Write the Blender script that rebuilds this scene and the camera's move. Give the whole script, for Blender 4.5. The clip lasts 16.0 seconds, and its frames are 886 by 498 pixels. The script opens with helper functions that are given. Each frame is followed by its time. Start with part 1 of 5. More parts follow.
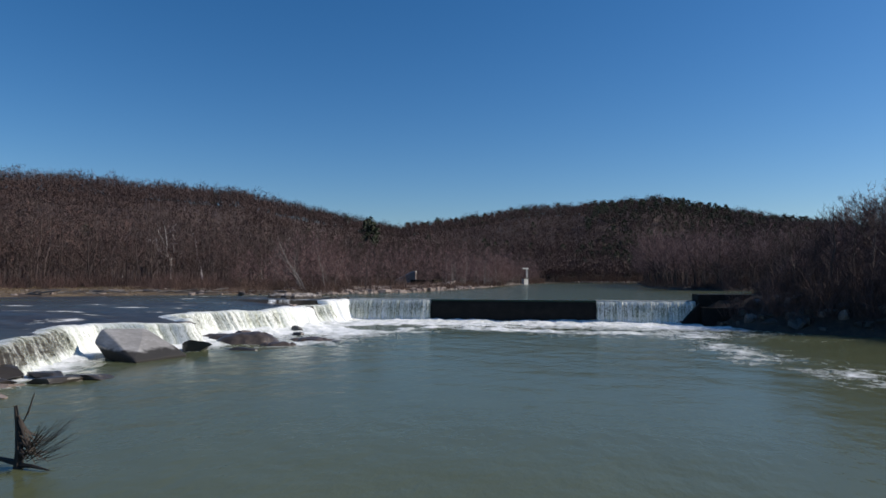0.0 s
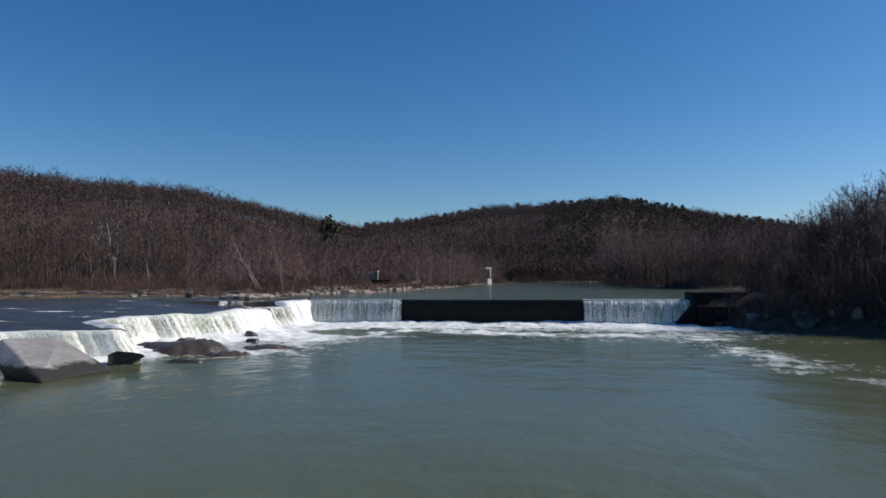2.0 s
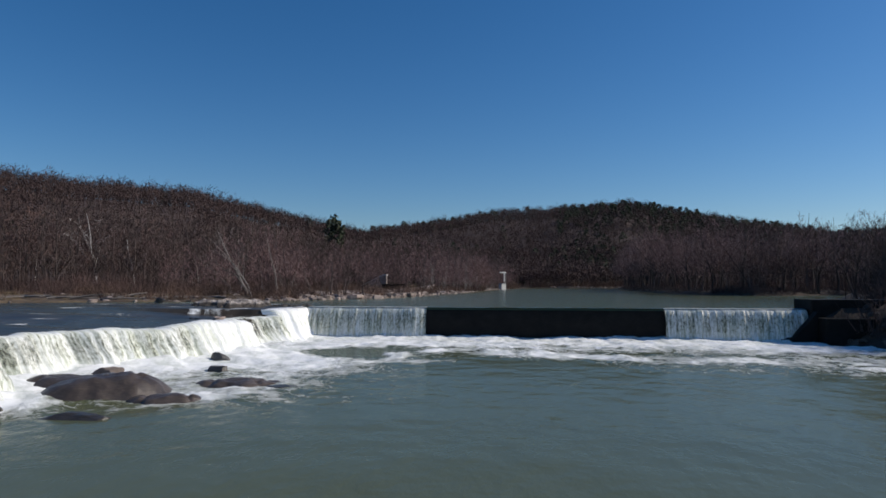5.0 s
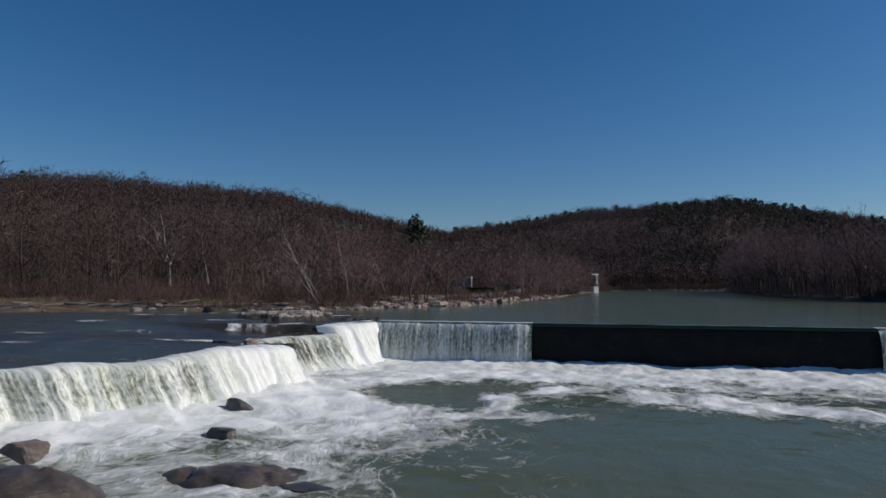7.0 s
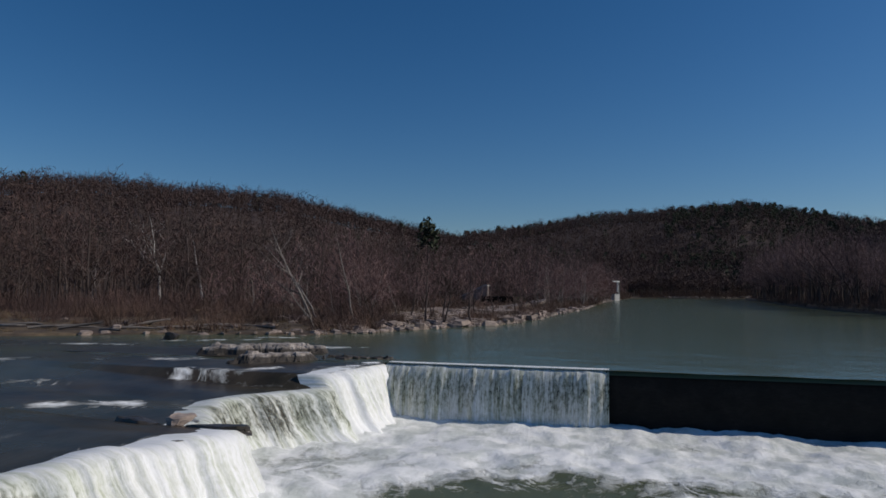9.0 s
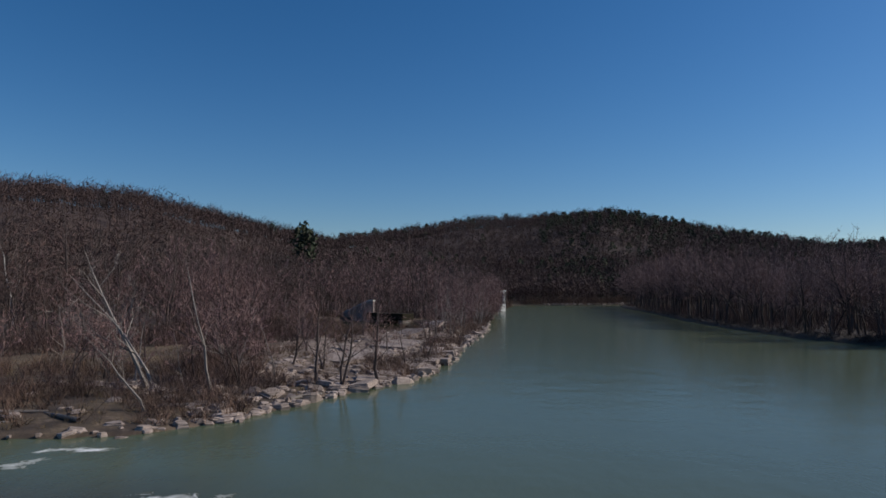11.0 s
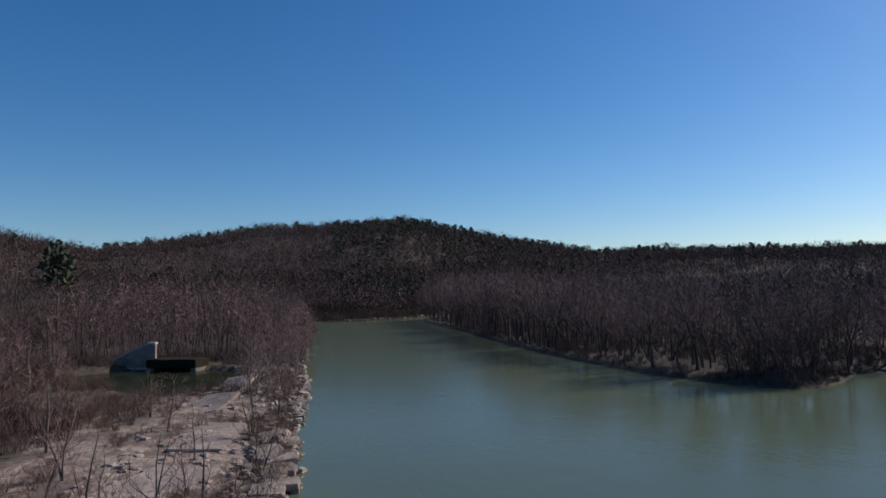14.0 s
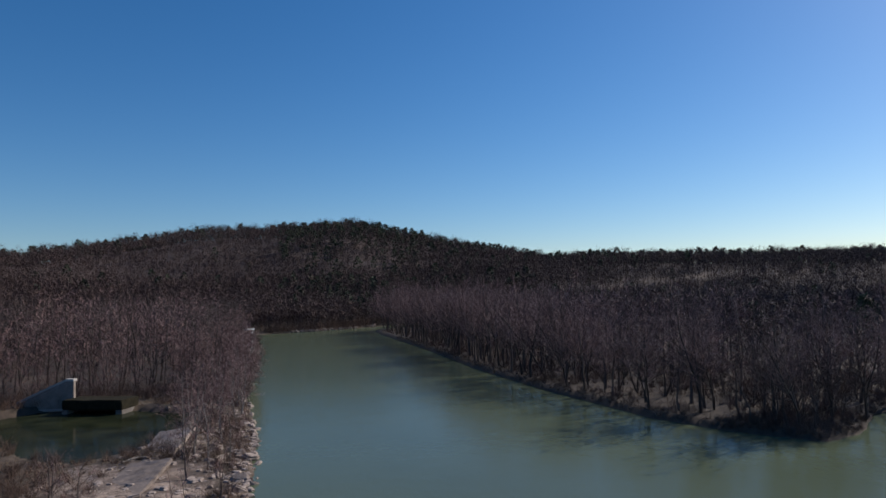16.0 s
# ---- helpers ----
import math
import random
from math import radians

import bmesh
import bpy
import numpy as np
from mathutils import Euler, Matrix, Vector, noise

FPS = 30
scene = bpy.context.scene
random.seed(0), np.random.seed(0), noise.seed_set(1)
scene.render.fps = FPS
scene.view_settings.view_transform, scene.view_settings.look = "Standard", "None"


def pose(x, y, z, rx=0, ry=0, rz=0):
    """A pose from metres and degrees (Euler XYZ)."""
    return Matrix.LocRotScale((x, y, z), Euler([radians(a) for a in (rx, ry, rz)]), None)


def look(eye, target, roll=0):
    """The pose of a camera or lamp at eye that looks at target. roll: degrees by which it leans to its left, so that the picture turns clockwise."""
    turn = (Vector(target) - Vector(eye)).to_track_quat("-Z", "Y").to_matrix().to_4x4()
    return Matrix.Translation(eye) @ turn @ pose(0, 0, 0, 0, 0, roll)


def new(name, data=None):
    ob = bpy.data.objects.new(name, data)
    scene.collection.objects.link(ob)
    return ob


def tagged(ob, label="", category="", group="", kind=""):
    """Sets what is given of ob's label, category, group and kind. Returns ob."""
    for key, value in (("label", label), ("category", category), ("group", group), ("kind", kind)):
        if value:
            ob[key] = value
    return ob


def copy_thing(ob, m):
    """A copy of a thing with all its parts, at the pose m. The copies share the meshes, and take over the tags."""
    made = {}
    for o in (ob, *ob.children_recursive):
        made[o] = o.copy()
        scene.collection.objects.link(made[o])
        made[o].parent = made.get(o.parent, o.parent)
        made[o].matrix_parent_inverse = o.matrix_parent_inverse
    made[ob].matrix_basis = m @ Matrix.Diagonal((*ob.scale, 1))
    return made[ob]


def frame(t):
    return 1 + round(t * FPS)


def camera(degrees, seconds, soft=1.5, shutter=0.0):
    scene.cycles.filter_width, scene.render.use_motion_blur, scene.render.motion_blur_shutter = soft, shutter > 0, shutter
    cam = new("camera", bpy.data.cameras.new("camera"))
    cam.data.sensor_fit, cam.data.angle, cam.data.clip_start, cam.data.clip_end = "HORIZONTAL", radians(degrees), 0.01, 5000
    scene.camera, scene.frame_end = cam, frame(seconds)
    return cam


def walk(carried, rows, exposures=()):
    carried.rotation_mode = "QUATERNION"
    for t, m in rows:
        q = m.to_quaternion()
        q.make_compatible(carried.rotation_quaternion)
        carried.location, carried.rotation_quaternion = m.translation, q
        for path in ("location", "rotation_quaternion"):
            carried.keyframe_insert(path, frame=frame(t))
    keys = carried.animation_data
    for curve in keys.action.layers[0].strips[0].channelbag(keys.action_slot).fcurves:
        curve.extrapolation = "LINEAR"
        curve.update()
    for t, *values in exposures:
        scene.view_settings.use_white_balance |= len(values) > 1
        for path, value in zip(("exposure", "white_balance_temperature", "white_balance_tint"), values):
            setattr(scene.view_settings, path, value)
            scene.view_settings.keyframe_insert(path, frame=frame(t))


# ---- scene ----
cam = camera(67.2, 16.0, soft=1.6)
EXPOSURES = [(0.0, 0.1), (3.2, 0.1), (5.5, -0.12), (7.0, -0.42), (8.0, -0.62), (10.5, -0.28), (12.5, 0.1), (16.0, 0.12)]
walk(cam, [
    (0, look((29.70, -91.77, 2.86), (12.52, 6.64, 7.32), 0.14)),
    (0.5, look((28.83, -90.01, 2.76), (13.29, 8.68, 7.13), 0.07)),
    (1, look((28.14, -88.08, 2.70), (14.20, 10.85, 7.12), 0.00)),
    (1.5, look((27.31, -85.93, 2.62), (15.02, 13.21, 7.11), -0.04)),
    (2, look((26.48, -83.50, 2.51), (15.47, 15.79, 7.09), -0.16)),
    (2.5, look((25.61, -80.86, 2.44), (15.83, 18.55, 7.12), -0.18)),
    (3, look((24.85, -78.04, 2.42), (15.95, 21.44, 7.18), -0.24)),
    (5.5, look((20.34, -61.09, 2.16), (7.67, 37.95, 7.66), 0.06)),
    (6, look((19.37, -57.18, 2.30), (5.14, 41.65, 7.84), -0.03)),
    (6.5, look((18.40, -53.30, 2.45), (-0.76, 44.69, 8.02), -0.01)),
    (7, look((17.41, -49.35, 2.68), (-6.50, 47.59, 8.30), 0.12)),
    (7.5, look((16.16, -45.06, 2.89), (-8.88, 51.58, 8.64), 0.30)),
    (8, look((15.04, -42.26, 2.96), (-10.92, 54.12, 9.01), 0.38)),
    (10.5, look((7.27, -21.60, 7.06), (-7.73, 77.07, 13.28), 0.57)),
    (11, look((5.34, -16.87, 7.94), (-1.16, 82.72, 14.33), 0.30)),
    (11.5, look((3.84, -12.53, 8.60), (6.57, 87.21, 15.25), -0.41)),
    (12, look((2.61, -9.37, 9.52), (15.40, 89.59, 16.18), -0.88)),
    (12.5, look((1.47, -6.04, 10.43), (22.22, 91.56, 17.05), -1.39)),
    (13, look((0.49, -2.41, 11.60), (22.64, 94.87, 18.30), -1.40)),
    (13.5, look((-0.23, 1.30, 12.84), (22.49, 98.45, 19.66), -1.40)),
    (14, look((-0.63, 4.68, 14.18), (24.44, 101.24, 20.99), -1.40)),
    (14.5, look((-1.05, 8.38, 15.22), (28.83, 103.57, 21.98), -1.59)),
    (15, look((-1.17, 12.08, 16.49), (30.31, 106.76, 23.17), -1.60)),
    (15.5, look((-1.06, 15.89, 17.82), (31.25, 110.29, 24.45), -1.56)),
    (16, look((-0.46, 19.68, 19.22), (32.24, 113.95, 25.83), -1.56)),
], exposures=EXPOSURES)

# ---- light: clear winter sky, low sun from the east bank ----
SUN_AZ, SUN_EL = 77.0, 33.0
world = bpy.data.worlds.new("sky")
scene.world = world
world.use_nodes = True
wt = world.node_tree
sky = wt.nodes.new("ShaderNodeTexSky")
sky.sky_type = 'NISHITA'
sky.sun_disc = False
sky.sun_elevation = radians(SUN_EL)
sky.sun_rotation = radians(SUN_AZ)
sky.altitude = 200
sky.air_density, sky.dust_density, sky.ozone_density = 1.0, 0.45, 4.0
hue = wt.nodes.new("ShaderNodeHueSaturation")
hue.inputs["Saturation"].default_value = 1.28
wt.links.new(sky.outputs[0], hue.inputs["Color"])
tint = wt.nodes.new("ShaderNodeMix")
tint.data_type, tint.blend_type = 'RGBA', 'MULTIPLY'
tint.inputs[0].default_value = 1.0
tint.inputs[7].default_value = (0.98, 0.995, 1.055, 1)
wt.links.new(hue.outputs[0], tint.inputs[6])
wt.links.new(tint.outputs[2], wt.nodes["Background"].inputs[0])
wt.nodes["Background"].inputs[1].default_value = 0.087
sun_data = bpy.data.lights.new("sun", 'SUN')
sun_data.energy, sun_data.angle, sun_data.color = 4.2, radians(0.5), (1.0, 0.92, 0.82)
sun_ob = new("sun", sun_data)
sun_dir = Vector((math.sin(radians(SUN_AZ)) * math.cos(radians(SUN_EL)), math.cos(radians(SUN_AZ)) * math.cos(radians(SUN_EL)), math.sin(radians(SUN_EL))))
sun_ob.matrix_world = look(sun_dir * 200, (0, 0, 0))

# ---- materials ----
def material(name):
    m = bpy.data.materials.new(name)
    m.use_nodes = True
    nt = m.node_tree
    return m, nt, nt.nodes["Principled BSDF"]


def node(nt, kind, ins=None, **props):
    n = nt.nodes.new("ShaderNode" + kind)
    for k, v in props.items():
        setattr(n, k, v)
    for k, v in (ins or {}).items():
        if hasattr(v, "is_output"):
            nt.links.new(v, n.inputs[k])
        else:
            n.inputs[k].default_value = v
    return n


def coords(nt, scale=(1, 1, 1), world_space=True):
    if world_space:
        src = node(nt, "NewGeometry").outputs["Position"]
    else:
        src = node(nt, "TexCoord").outputs["Object"]
    mp = node(nt, "Mapping", {"Vector": src, "Scale": scale})
    return mp.outputs[0]


def noise_tex(nt, vec, scale, detail=4.0, rough=0.55, distortion=0.0):
    return node(nt, "TexNoise", {"Vector": vec, "Scale": scale, "Detail": detail, "Roughness": rough, "Distortion": distortion}).outputs["Fac"]


def ramp(nt, fac, stops):
    r = node(nt, "ValToRGB", {"Fac": fac})
    els = r.color_ramp.elements
    while len(els) < len(stops):
        els.new(0.5)
    for e, (p, c) in zip(els, stops):
        e.position = p
        e.color = (*c, 1) if len(c) == 3 else c
    return r.outputs["Color"]


def grey(v):
    return (v, v, v)


def mixc(nt, fac, a, b):
    n = nt.nodes.new("ShaderNodeMix")
    n.data_type = 'RGBA'
    for i, v in ((0, fac), (6, a), (7, b)):
        if hasattr(v, "is_output"):
            nt.links.new(v, n.inputs[i])
        else:
            n.inputs[i].default_value = v if i == 0 else (*v, 1)
    return n.outputs[2]


def maths(nt, op, a, b=0.0, clamp=False):
    n = node(nt, "Math", operation=op, use_clamp=clamp)
    for i, v in enumerate((a, b)):
        if hasattr(v, "is_output"):
            nt.links.new(v, n.inputs[i])
        else:
            n.inputs[i].default_value = v
    return n.outputs[0]


def bump(nt, bsdf, height, strength, distance):
    b = node(nt, "Bump", {"Height": height, "Strength": strength, "Distance": distance})
    nt.links.new(b.outputs[0], bsdf.inputs["Normal"])


def water_material(name, shallow, deep, foam_scale, chop=0.4, ior=1.19):
    m, nt, b = material(name)
    v = coords(nt)
    big = noise_tex(nt, v, 0.035, 3.0)
    body = mixc(nt, big, deep, shallow)
    bed = ramp(nt, noise_tex(nt, v, 0.5, 5.0, 0.65), [(0.36, (0.026, 0.022, 0.018)), (0.64, (0.062, 0.050, 0.038))])
    shoal = node(nt, "Attribute", attribute_name="shoal").outputs["Fac"]
    body = mixc(nt, shoal, body, bed)
    att = node(nt, "Attribute", attribute_name="foam").outputs["Fac"]
    warp = coords(nt, (1.0, 0.75, 1.0))
    n1 = noise_tex(nt, warp, foam_scale, 9.0, 0.68, 1.6)
    n2 = noise_tex(nt, warp, foam_scale * 5.0, 5.0, 0.6, 0.6)
    lace = maths(nt, 'ADD', maths(nt, 'MULTIPLY', n1, 0.72), maths(nt, 'MULTIPLY', n2, 0.28))
    edge = maths(nt, 'SUBTRACT', maths(nt, 'ADD', lace, att), 0.73)
    patch = maths(nt, 'MULTIPLY', edge, 5.5, clamp=True)
    n3 = noise_tex(nt, warp, foam_scale * 0.8, 6.0, 0.58, 2.2)
    thread = maths(nt, 'SUBTRACT', 1.0, maths(nt, 'MULTIPLY', maths(nt, 'ABSOLUTE', maths(nt, 'SUBTRACT', n3, 0.5)), 13.0))
    thread = maths(nt, 'ADD', thread, maths(nt, 'MULTIPLY', maths(nt, 'SUBTRACT', n2, 0.5), 1.6))
    thread = maths(nt, 'MULTIPLY', maths(nt, 'SUBTRACT', maths(nt, 'ADD', thread, maths(nt, 'MULTIPLY', att, 2.2)), 1.15), 1.3, clamp=True)
    wet = maths(nt, 'MULTIPLY', maths(nt, 'SUBTRACT', att, 0.06), 9.0, clamp=True)
    mask = maths(nt, 'MAXIMUM', patch, maths(nt, 'MULTIPLY', thread, wet))
    white = mixc(nt, ramp(nt, noise_tex(nt, warp, foam_scale * 2.6, 6.0, 0.65, 0.4), [(0.38, grey(0)), (0.58, grey(1))]), (0.60, 0.63, 0.60), (0.92, 0.93, 0.92))
    nt.links.new(mixc(nt, mask, body, white), b.inputs["Base Color"])
    rough = maths(nt, 'ADD', maths(nt, 'ADD', maths(nt, 'MULTIPLY', mask, 0.5), 0.16), maths(nt, 'MULTIPLY', shoal, 0.14))
    nt.links.new(rough, b.inputs["Roughness"])
    b.inputs["IOR"].default_value = ior
    b.inputs["Specular IOR Level"].default_value = 0.5
    w1 = noise_tex(nt, coords(nt, (1.0, 0.55, 1.0)), 1.1, 4.0, 0.6)
    w2 = noise_tex(nt, v, 0.25, 3.0, 0.5)
    h = maths(nt, 'ADD', maths(nt, 'MULTIPLY', w1, 0.5), w2)
    h = maths(nt, 'ADD', h, maths(nt, 'MULTIPLY', maths(nt, 'MULTIPLY', mask, maths(nt, 'ADD', n1, n3)), 1.3))
    bump(nt, b, h, chop, 0.22)
    return m


M_LOW = water_material("tailwater", (0.112, 0.124, 0.066), (0.076, 0.090, 0.048), 0.32)
M_UP = water_material("pool_water", (0.104, 0.126, 0.074), (0.072, 0.092, 0.060), 0.30, 0.2, 1.21)


def falls_material(name, tint, cover, fine=1.0):
    """Falling water: streaks follow the fall, spaced along the lip."""
    m, nt, b = material(name)
    run = node(nt, "Attribute", attribute_name="run").outputs["Fac"]
    drop = node(nt, "SeparateXYZ", {0: node(nt, "NewGeometry").outputs["Position"]}).outputs[2]

    def flow(stretch):
        return node(nt, "CombineXYZ", {0: run, 1: maths(nt, 'MULTIPLY', drop, stretch)}).outputs[0]

    s1 = noise_tex(nt, flow(0.05), 3.0 * fine, 5.0, 0.62)
    s2 = noise_tex(nt, flow(0.10), 10.0 * fine, 4.0, 0.65)
    s = maths(nt, 'ADD', maths(nt, 'MULTIPLY', s1, 0.6), maths(nt, 'MULTIPLY', s2, 0.4))
    broad = noise_tex(nt, flow(0.35), 0.5, 3.0, 0.6)
    tone = mixc(nt, ramp(nt, broad, [(0.4, grey(0)), (0.62, grey(1))]), tint, tuple(c * g for c, g in zip(tint, (0.76, 0.80, 0.68))))
    att = node(nt, "Attribute", attribute_name="foam").outputs["Fac"]
    fleck = noise_tex(nt, flow(0.55), 6.0, 5.0, 0.72)
    lit = maths(nt, 'ADD', maths(nt, 'ADD', maths(nt, 'MULTIPLY', s, 0.68), maths(nt, 'MULTIPLY', fleck, 0.32)), maths(nt, 'MULTIPLY', att, 0.35))
    thin = mixc(nt, ramp(nt, lit, [(0.38, grey(0)), (0.52, grey(1))]), tuple(c * g for c, g in zip(tint, (0.74, 0.77, 0.68))), tone)
    col = mixc(nt, ramp(nt, lit, [(0.47, grey(0)), (0.65, grey(1))]), thin, (0.88, 0.89, 0.89))
    nt.links.new(col, b.inputs["Base Color"])
    b.inputs["Roughness"].default_value = 0.5
    gap = maths(nt, 'ADD', maths(nt, 'MULTIPLY', s, 0.58), maths(nt, 'MULTIPLY', fleck, 0.42))
    a = maths(nt, 'MULTIPLY', maths(nt, 'ADD', maths(nt, 'SUBTRACT', gap, 1.0 - cover), att), 5.0, clamp=True)
    nt.links.new(a, b.inputs["Alpha"])
    bump(nt, b, maths(nt, 'ADD', s, maths(nt, 'MULTIPLY', fleck, 0.6)), 0.5, 0.10)
    return m


M_FALL_BAY = falls_material("bay_curtain", (0.42, 0.43, 0.37), 0.66, 1.3)
M_FALL_WHITE = falls_material("white_curtain", (0.61, 0.63, 0.56), 0.63)


def stone_material(name, pale, dark, scale=0.6, rough=0.85, gloss=0.5):
    m, nt, b = material(name)
    b.inputs["Specular IOR Level"].default_value = gloss
    v = coords(nt)
    n1 = noise_tex(nt, v, scale, 6.0, 0.65)
    n2 = noise_tex(nt, coords(nt, (1, 1, 3.5)), scale * 5, 6.0, 0.7)
    f = maths(nt, 'ADD', maths(nt, 'MULTIPLY', n1, 0.6), maths(nt, 'MULTIPLY', n2, 0.4))
    c = ramp(nt, f, [(0.34, dark), (0.5, tuple((p + d) / 2 for p, d in zip(pale, dark))), (0.62, pale)])
    rnd = node(nt, "ObjectInfo").outputs["Random"]
    c2 = mixc(nt, maths(nt, 'MULTIPLY', rnd, 0.62), c, tuple(d * 0.8 for d in dark))
    nt.links.new(c2, b.inputs["Base Color"])
    b.inputs["Roughness"].default_value = rough
    bump(nt, b, f, 0.8, 0.08)
    return m


M_ROCK = stone_material("pale_sandstone", (0.45, 0.36, 0.31), (0.12, 0.092, 0.077))
M_BOULDER = stone_material("grey_boulder", (0.44, 0.43, 0.42), (0.19, 0.18, 0.17), 0.4)


def wet_shaded_foot(m, level):
    """Dark ragged low band: waterline wet, with the low side's shade put in."""
    nt = m.node_tree
    b = nt.nodes["Principled BSDF"]
    dry = b.inputs["Base Color"].links[0].from_socket
    height = node(nt, "SeparateXYZ", {0: node(nt, "NewGeometry").outputs["Position"]}).outputs[2]
    rag = noise_tex(nt, coords(nt), 0.9, 4.0, 0.6)
    wet = maths(nt, 'MULTIPLY', maths(nt, 'SUBTRACT', maths(nt, 'ADD', level, maths(nt, 'MULTIPLY', rag, 0.9)), height), 5.0, clamp=True)
    nt.links.new(mixc(nt, wet, dry, (0.030, 0.027, 0.024)), b.inputs["Base Color"])


# the boulder's shaded low face is darkened in its colour here
wet_shaded_foot(M_BOULDER, -2.65)
M_WETROCK = stone_material("wet_rock", (0.10, 0.085, 0.07), (0.028, 0.024, 0.02), 0.7, 0.35)
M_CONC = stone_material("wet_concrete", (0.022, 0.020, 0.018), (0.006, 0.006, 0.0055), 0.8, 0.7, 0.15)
M_OLDCONC = stone_material("weathered_concrete", (0.36, 0.32, 0.29), (0.09, 0.075, 0.065), 0.5)


def ground_material():
    m, nt, b = material("leaf_litter_ground")
    v = coords(nt)
    n1 = noise_tex(nt, v, 0.05, 4.0)
    n2 = noise_tex(nt, v, 0.9, 6.0, 0.7)
    n3 = noise_tex(nt, v, 7.0, 4.0, 0.7)
    f = maths(nt, 'ADD', maths(nt, 'MULTIPLY', n2, 0.6), maths(nt, 'MULTIPLY', n3, 0.4))
    litter = ramp(nt, f, [(0.36, (0.024, 0.017, 0.013)), (0.5, (0.052, 0.036, 0.027)), (0.64, (0.085, 0.057, 0.041))])
    straw = ramp(nt, f, [(0.36, (0.06, 0.042, 0.024)), (0.55, (0.17, 0.120, 0.068)), (0.66, (0.28, 0.21, 0.13))])
    dry = node(nt, "Attribute", attribute_name="meadow").outputs["Fac"]
    c = mixc(nt, maths(nt, 'MULTIPLY', dry, ramp(nt, noise_tex(nt, v, 0.16, 4.0), [(0.40, grey(0)), (0.56, grey(1))])), litter, straw)
    oak = ramp(nt, f, [(0.36, (0.036, 0.024, 0.020)), (0.64, (0.100, 0.066, 0.055))])
    c = mixc(nt, node(nt, "Attribute", attribute_name="slope").outputs["Fac"], c, oak)
    sand = node(nt, "Attribute", attribute_name="rocky").outputs["Fac"]
    pale = ramp(nt, f, [(0.36, (0.08, 0.058, 0.045)), (0.47, (0.225, 0.165, 0.130)), (0.62, (0.385, 0.300, 0.245))])
    bed = noise_tex(nt, coords(nt, (0.8, 0.35, 1.0)), 0.55, 5.0, 0.62, 1.2)
    crack = maths(nt, 'MULTIPLY', maths(nt, 'SUBTRACT', 0.022, maths(nt, 'ABSOLUTE', maths(nt, 'SUBTRACT', bed, 0.5))), 60.0, clamp=True)
    mud = ramp(nt, noise_tex(nt, v, 0.22, 4.0, 0.6), [(0.45, grey(0)), (0.58, grey(0.8))])
    pale = mixc(nt, maths(nt, 'MAXIMUM', crack, mud), pale, (0.075, 0.052, 0.040))
    sm = maths(nt, 'MULTIPLY', maths(nt, 'SUBTRACT', maths(nt, 'ADD', sand, maths(nt, 'MULTIPLY', n2, 0.8)), 0.75), 4.0, clamp=True)
    nt.links.new(mixc(nt, sm, c, pale), b.inputs["Base Color"])
    b.inputs["Roughness"].default_value = 0.95
    bump(nt, b, f, 0.9, 0.12)
    return m


M_GROUND = ground_material()


def bark_material(name, a, c2, low=0.45):
    m, nt, b = material(name)
    n = noise_tex(nt, coords(nt, (1, 1, 0.3)), 3.0, 4.0, 0.7)
    rnd = node(nt, "NewGeometry").outputs["Random Per Island"]
    f = maths(nt, 'ADD', maths(nt, 'MULTIPLY', n, 0.5), maths(nt, 'MULTIPLY', rnd, 0.5))
    stand = ramp(nt, noise_tex(nt, coords(nt, (1, 1, 0.15)), 0.16, 2.0, 0.6), [(0.36, grey(low)), (0.62, grey(1.15))])
    mul = nt.nodes.new("ShaderNodeMix")
    mul.data_type, mul.blend_type = 'RGBA', 'MULTIPLY'
    mul.inputs[0].default_value = 1.0
    nt.links.new(ramp(nt, f, [(0.25, a), (0.75, c2)]), mul.inputs[6])
    nt.links.new(stand, mul.inputs[7])
    nt.links.new(mul.outputs[2], b.inputs["Base Color"])
    b.inputs["Roughness"].default_value = 0.9
    return m


M_BARK = bark_material("grey_brown_bark", (0.042, 0.030, 0.026), (0.135, 0.099, 0.086))
M_TWIG = bark_material("bare_twigs", (0.120, 0.068, 0.062), (0.35, 0.215, 0.198))
# darker twig copy: shade of back rows and east bank put into the colour
M_DUSK = bark_material("shaded_brown_twigs", (0.055, 0.031, 0.026), (0.145, 0.086, 0.073))
M_HILL = bark_material("hill_forest", (0.042, 0.025, 0.022), (0.084, 0.050, 0.044), 0.75)
M_OAKS = bark_material("young_oak_forest", (0.050, 0.029, 0.026), (0.098, 0.058, 0.051), 0.75)
M_PALE = bark_material("pale_sycamore_bark", (0.46, 0.43, 0.40), (0.70, 0.67, 0.62), 1.0)
M_NEEDLE = bark_material("pine_needles", (0.026, 0.036, 0.017), (0.060, 0.074, 0.036))
M_BRUSH = bark_material("dry_brush", (0.075, 0.042, 0.032), (0.21, 0.132, 0.094))


